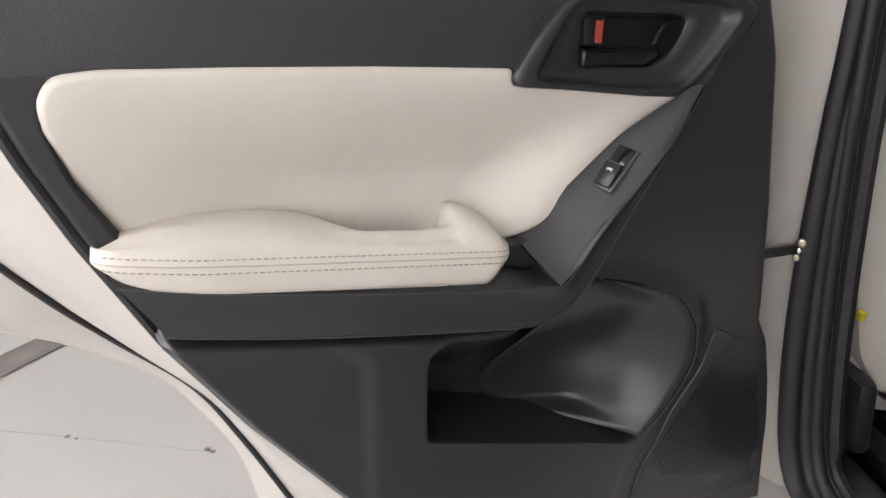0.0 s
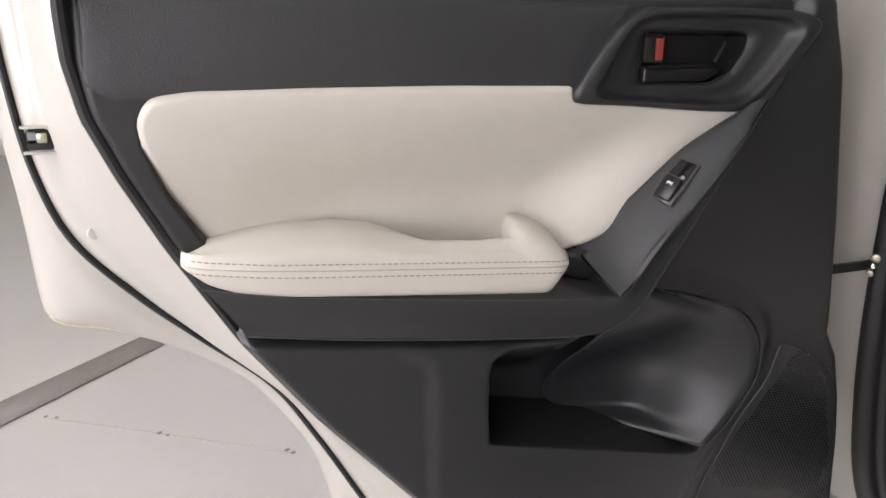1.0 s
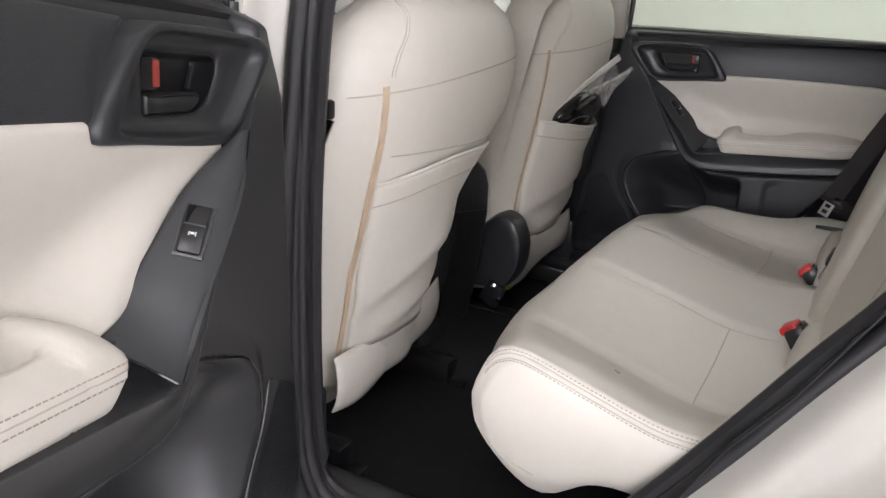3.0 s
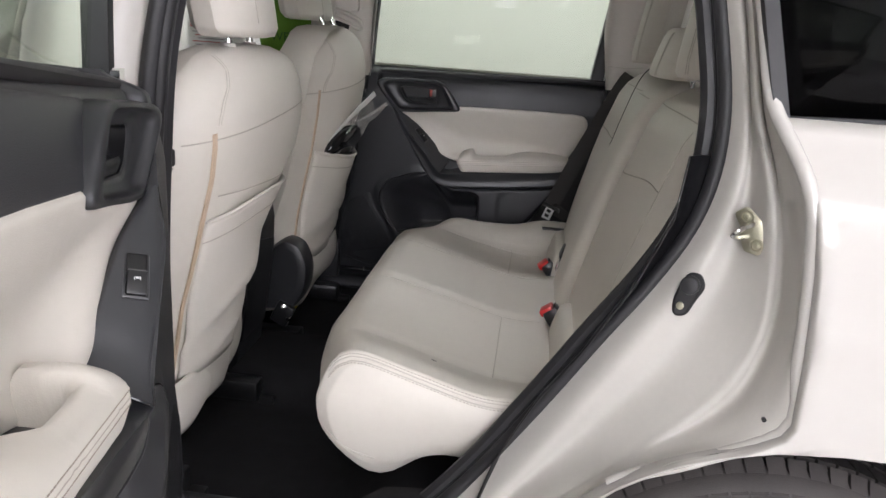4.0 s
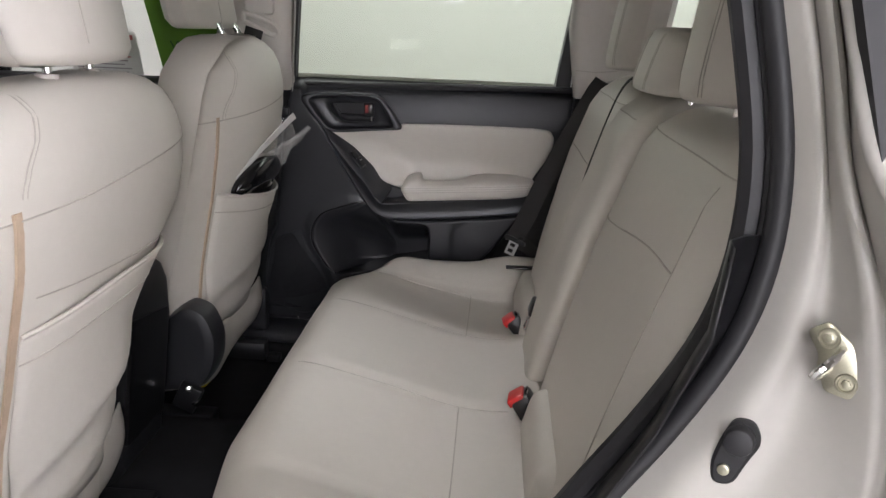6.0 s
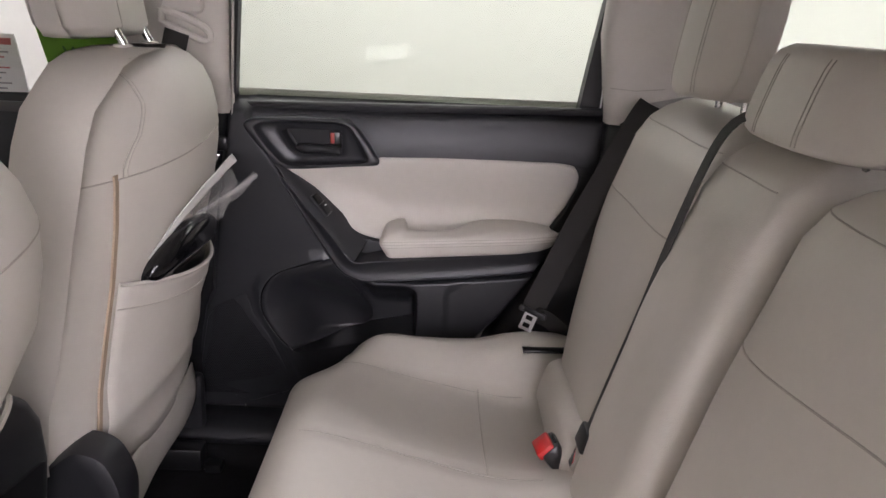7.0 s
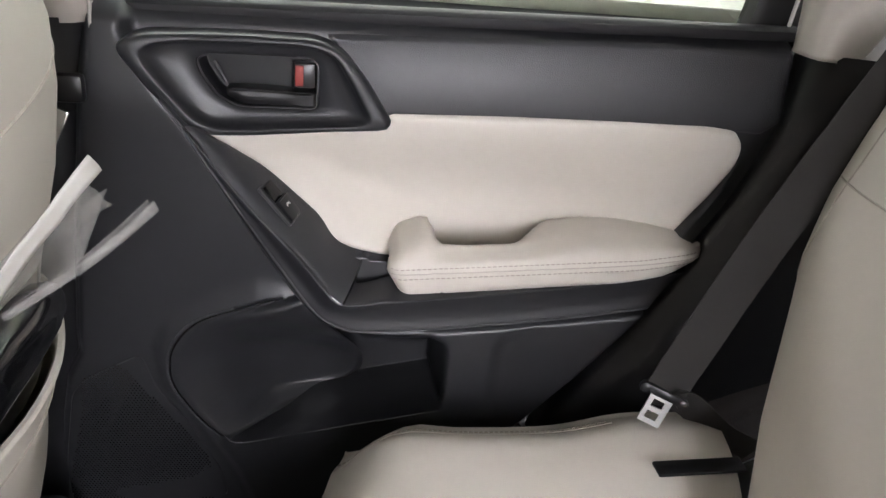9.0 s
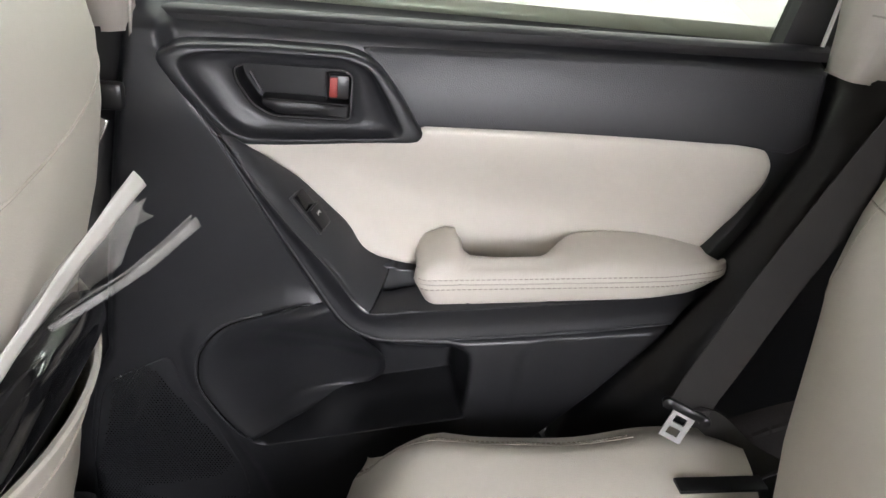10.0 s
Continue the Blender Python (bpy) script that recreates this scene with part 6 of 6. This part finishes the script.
def film_material():
    m = bpy.data.materials.new("clear_plastic_film")
    m.use_nodes = True
    nt = m.node_tree
    b = nt.nodes["Principled BSDF"]
    b.inputs["Base Color"].default_value = (0.75, 0.74, 0.72, 1)
    b.inputs["Roughness"].default_value = 0.25
    clear = nt.nodes.new("ShaderNodeBsdfTransparent")
    mix = nt.nodes.new("ShaderNodeMixShader")
    tex = nt.nodes.new("ShaderNodeTexNoise")
    tex.inputs["Scale"].default_value = 40
    co = nt.nodes.new("ShaderNodeTexCoord")
    nt.links.new(co.outputs["Object"], tex.inputs["Vector"])
    rng = nt.nodes.new("ShaderNodeMapRange")
    rng.inputs["To Min"].default_value, rng.inputs["To Max"].default_value = 0.10, 0.42
    nt.links.new(tex.outputs["Fac"], rng.inputs["Value"])
    nt.links.new(rng.outputs[0], mix.inputs[0])
    nt.links.new(clear.outputs[0], mix.inputs[1])
    nt.links.new(b.outputs[0], mix.inputs[2])
    nt.links.new(mix.outputs[0], nt.nodes["Material Output"].inputs["Surface"])
    return m


FILM = film_material()


def pocket_bundle():
    t = thing("pocket_bundle", (0.03, 0.33, 0.80), "glossy black case in clear plastic film with white paper", "packaged case")
    ring = dense_ring(rounded([(0.214, 0.892), (0.226, 0.914), (0.262, 0.938), (0.315, 0.952), (0.400, 0.942), (0.455, 0.922), (0.475, 0.885), (0.455, 0.830), (0.35, 0.835), (0.232, 0.862)], 0.03, 6), 0.012)

    def lean(y, z, h):
        q = on_surface(right_tree, [(0.5, y, z)], (-1, 0, 0))
        return V((q[0].x if q else 0.03) + 0.002 + h * (0.5 + 0.5 * ease((z - 0.87) / 0.035)), y, z)

    part("case", plate(ring, lean, [(0, 0.0), (-0.002, 0.010), (0.0, 0.018), (0.006, 0.024), (0.018, 0.028), (0.03, 0.029)], V(0.335, 0.893)), PIANO, t, "glossy black rounded case")
    def near(y, z, h=0.003):
        q = on_surface(right_tree, [(0.5, y, z)], (-1, 0, 0))
        return ((q[0].x if q else 0.03) + h, y, z)

    # folded white paper running up and out
    part("paper", film_sheet([near(0.225, 0.918), near(0.275, 0.960, 0.006), near(0.335, 0.998, 0.016), (0.084, 0.412, 1.042)], [near(0.235, 0.912), near(0.290, 0.952, 0.008), near(0.355, 0.985, 0.018), (0.088, 0.420, 1.028)], 16, 5, 0.002), PAPER, t, "folded white paper edge", thick=0.001)
    part("film", film_sheet([near(0.27, 0.950), near(0.33, 0.992, 0.010), (0.078, 0.40, 1.032)], [near(0.435, 0.938, 0.004), near(0.455, 0.955, 0.012), (0.076, 0.475, 0.978)], 16, 9, 0.003, 3.0), FILM, t, "clear crumpled plastic film", thick=0.0006)
    part("film", film_sheet([near(0.36, 0.955, 0.012), (0.085, 0.38, 0.985), (0.122, 0.402, 1.016)], [near(0.43, 0.93, 0.012), (0.085, 0.435, 0.962), (0.118, 0.42, 1.000)], 14, 6, 0.002, 8.0), FILM, t, "clear plastic strip", thick=0.0006)
    part("film_fold", film_sheet([near(0.345, 0.958, 0.014), (0.092, 0.372, 0.988), (0.126, 0.402, 1.014)], [near(0.352, 0.950, 0.014), (0.092, 0.378, 0.980), (0.127, 0.406, 1.006)], 14, 4, 0.001, 5.0), FILM, t, thick=0.002)
    part("film", film_sheet([near(0.46, 0.93), near(0.50, 0.95, 0.012), (0.054, 0.545, 0.962)], [near(0.48, 0.86), near(0.51, 0.88, 0.006), (0.030, 0.535, 0.90)], 12, 6, 0.003, 11.0), FILM, t, thick=0.0006)


pocket_bundle()


def yellow_tag(x, y, z):
    t = thing("yellow_tag", (x, y, z - 0.012), "small yellow connector tag under the seat", "tag", "yellow tags")
    part("tag", block((x, y, z), (0.014, 0.009, 0.018), 0.003, pose(0, 0, 0, 10, 20, 15)), YELLOW, t)


yellow_tag(-0.075, -0.636, 0.6415)


def wire(points):
    t = thing("seat_wire", points[0], "yellow wire loop under the front seat", "cable")
    part("sleeve", tube(spline(points, 20), 0.004, 6), YELLOW, t)


wire([(-0.085, 0.16, 0.455), (-0.070, 0.20, 0.447), (-0.072, 0.27, 0.462)])


def window_papers():
    y = 0.786
    t = thing("window_notice", (-0.50, y, 1.06), "white printed notice with a red heading on the window", "notice")
    part("sheet", plate(rounded([(-0.640, 1.056), (-0.430, 1.056), (-0.452, 1.196), (-0.640, 1.196)], 0.004), lambda x, z, h: V(x, y - h, z), [(0, 0), (0.0005, 0.001)]), PAPER, t, "white printed sheet")
    part("heading", block((-0.545, y - 0.0018, 1.181), (0.17, 0.0008, 0.013), 0.0), PRINT_RED, t, "faded red heading bar")
    for i in range(9):
        part("print_line", block((-0.545, y - 0.0018, 1.160 - 0.0105 * i), (0.155 - 0.02 * (i % 3), 0.0006, 0.003), 0.0), PRINT if i not in (1, 3) else PRINT_RED, t)
    g = thing("green_sign", (-0.25, y, 1.06), "bright green printed card on the window", "sign")
    part("card", plate(rounded([(-0.372, 1.075), (-0.16, 1.075), (-0.16, 1.36), (-0.412, 1.36)], 0.004), lambda x, z, h: V(x, 0.788 - h - 0.22 * max(0, z - 1.06), z), [(0, 0), (0.0005, 0.001)]), GREEN, g, "bright green card")
    cu = bpy.data.curves.new("lettering", "FONT")
    cu.body = "WE"
    cu.size = 0.042
    cu.extrude = 0.0003
    cu.align_x = "LEFT"
    ob = new("lettering", cu)
    ob.matrix_world = Matrix.Translation((-0.345, 0.7665, 1.150)) @ pose(0, 0, 0, 102, 0, 0)
    dg = bpy.context.evaluated_depsgraph_get()
    bm = bmesh.new()
    bm.from_mesh(ob.evaluated_get(dg).to_mesh())
    bmesh.ops.transform(bm, matrix=ob.matrix_world, verts=bm.verts)
    bpy.data.objects.remove(ob)
    part("lettering", bm, GREEN_DARK, g, "dark green letters")


window_papers()


def check_strap():
    t = thing("door_check_strap", (-0.02, -0.80, 0.77), "steel door check strap between pillar and door", "door check")
    part("arm", strap(spline([(-0.014, -0.770, 0.786), (-0.008, -0.80, 0.786), (-0.004, -0.835, 0.786)], 8), (0, 0, 1), 0.012, 0.005), GLOSSY, t, "dark check arm")
    part("bracket", joined([block((-0.012, -0.775, 0.786), (0.016, 0.014, 0.018), 0.003), disc((-0.004, -0.780, 0.797), 0.006, 0.008, (1, -0.5, 0), 10, 0.001), disc((-0.004, -0.786, 0.777), 0.005, 0.008, (1, -0.5, 0), 10, 0.001)]), STEEL, t, "steel bracket")
    part("bolt", disc((0.000, -0.785, 0.788), 0.004, 0.006, (1, -0.5, 0), 6, 0.001), CHROME, t)


check_strap()


def floor_specks():
    bm = bmesh.new()
    rnd = random.Random(7)
    for x, y in ((-1.13, -2.70), (-1.12, -2.66), (-0.99, -2.28), (-0.975, -2.25), (-0.86, -1.87), (-0.845, -1.85), (-1.35, -2.1)):
        bmesh.ops.create_circle(bm, cap_ends=True, segments=8, radius=0.006 + 0.004 * rnd.random(), matrix=Matrix.Translation((x, y, 0.004)))
    ob = part("floor_specks", bm, BAND, kind="structure")
    tagged(ob, "small dark specks on the booth floor")
    line = tube([(-1.12, -2.68, 0.0002), (-0.99, -2.27, 0.0002), (-0.85, -1.86, 0.0002)], 0.0016, 4)
    tagged(part("floor_joint", line, JOINT, kind="structure"), "hairline joint in the booth floor")


floor_specks()
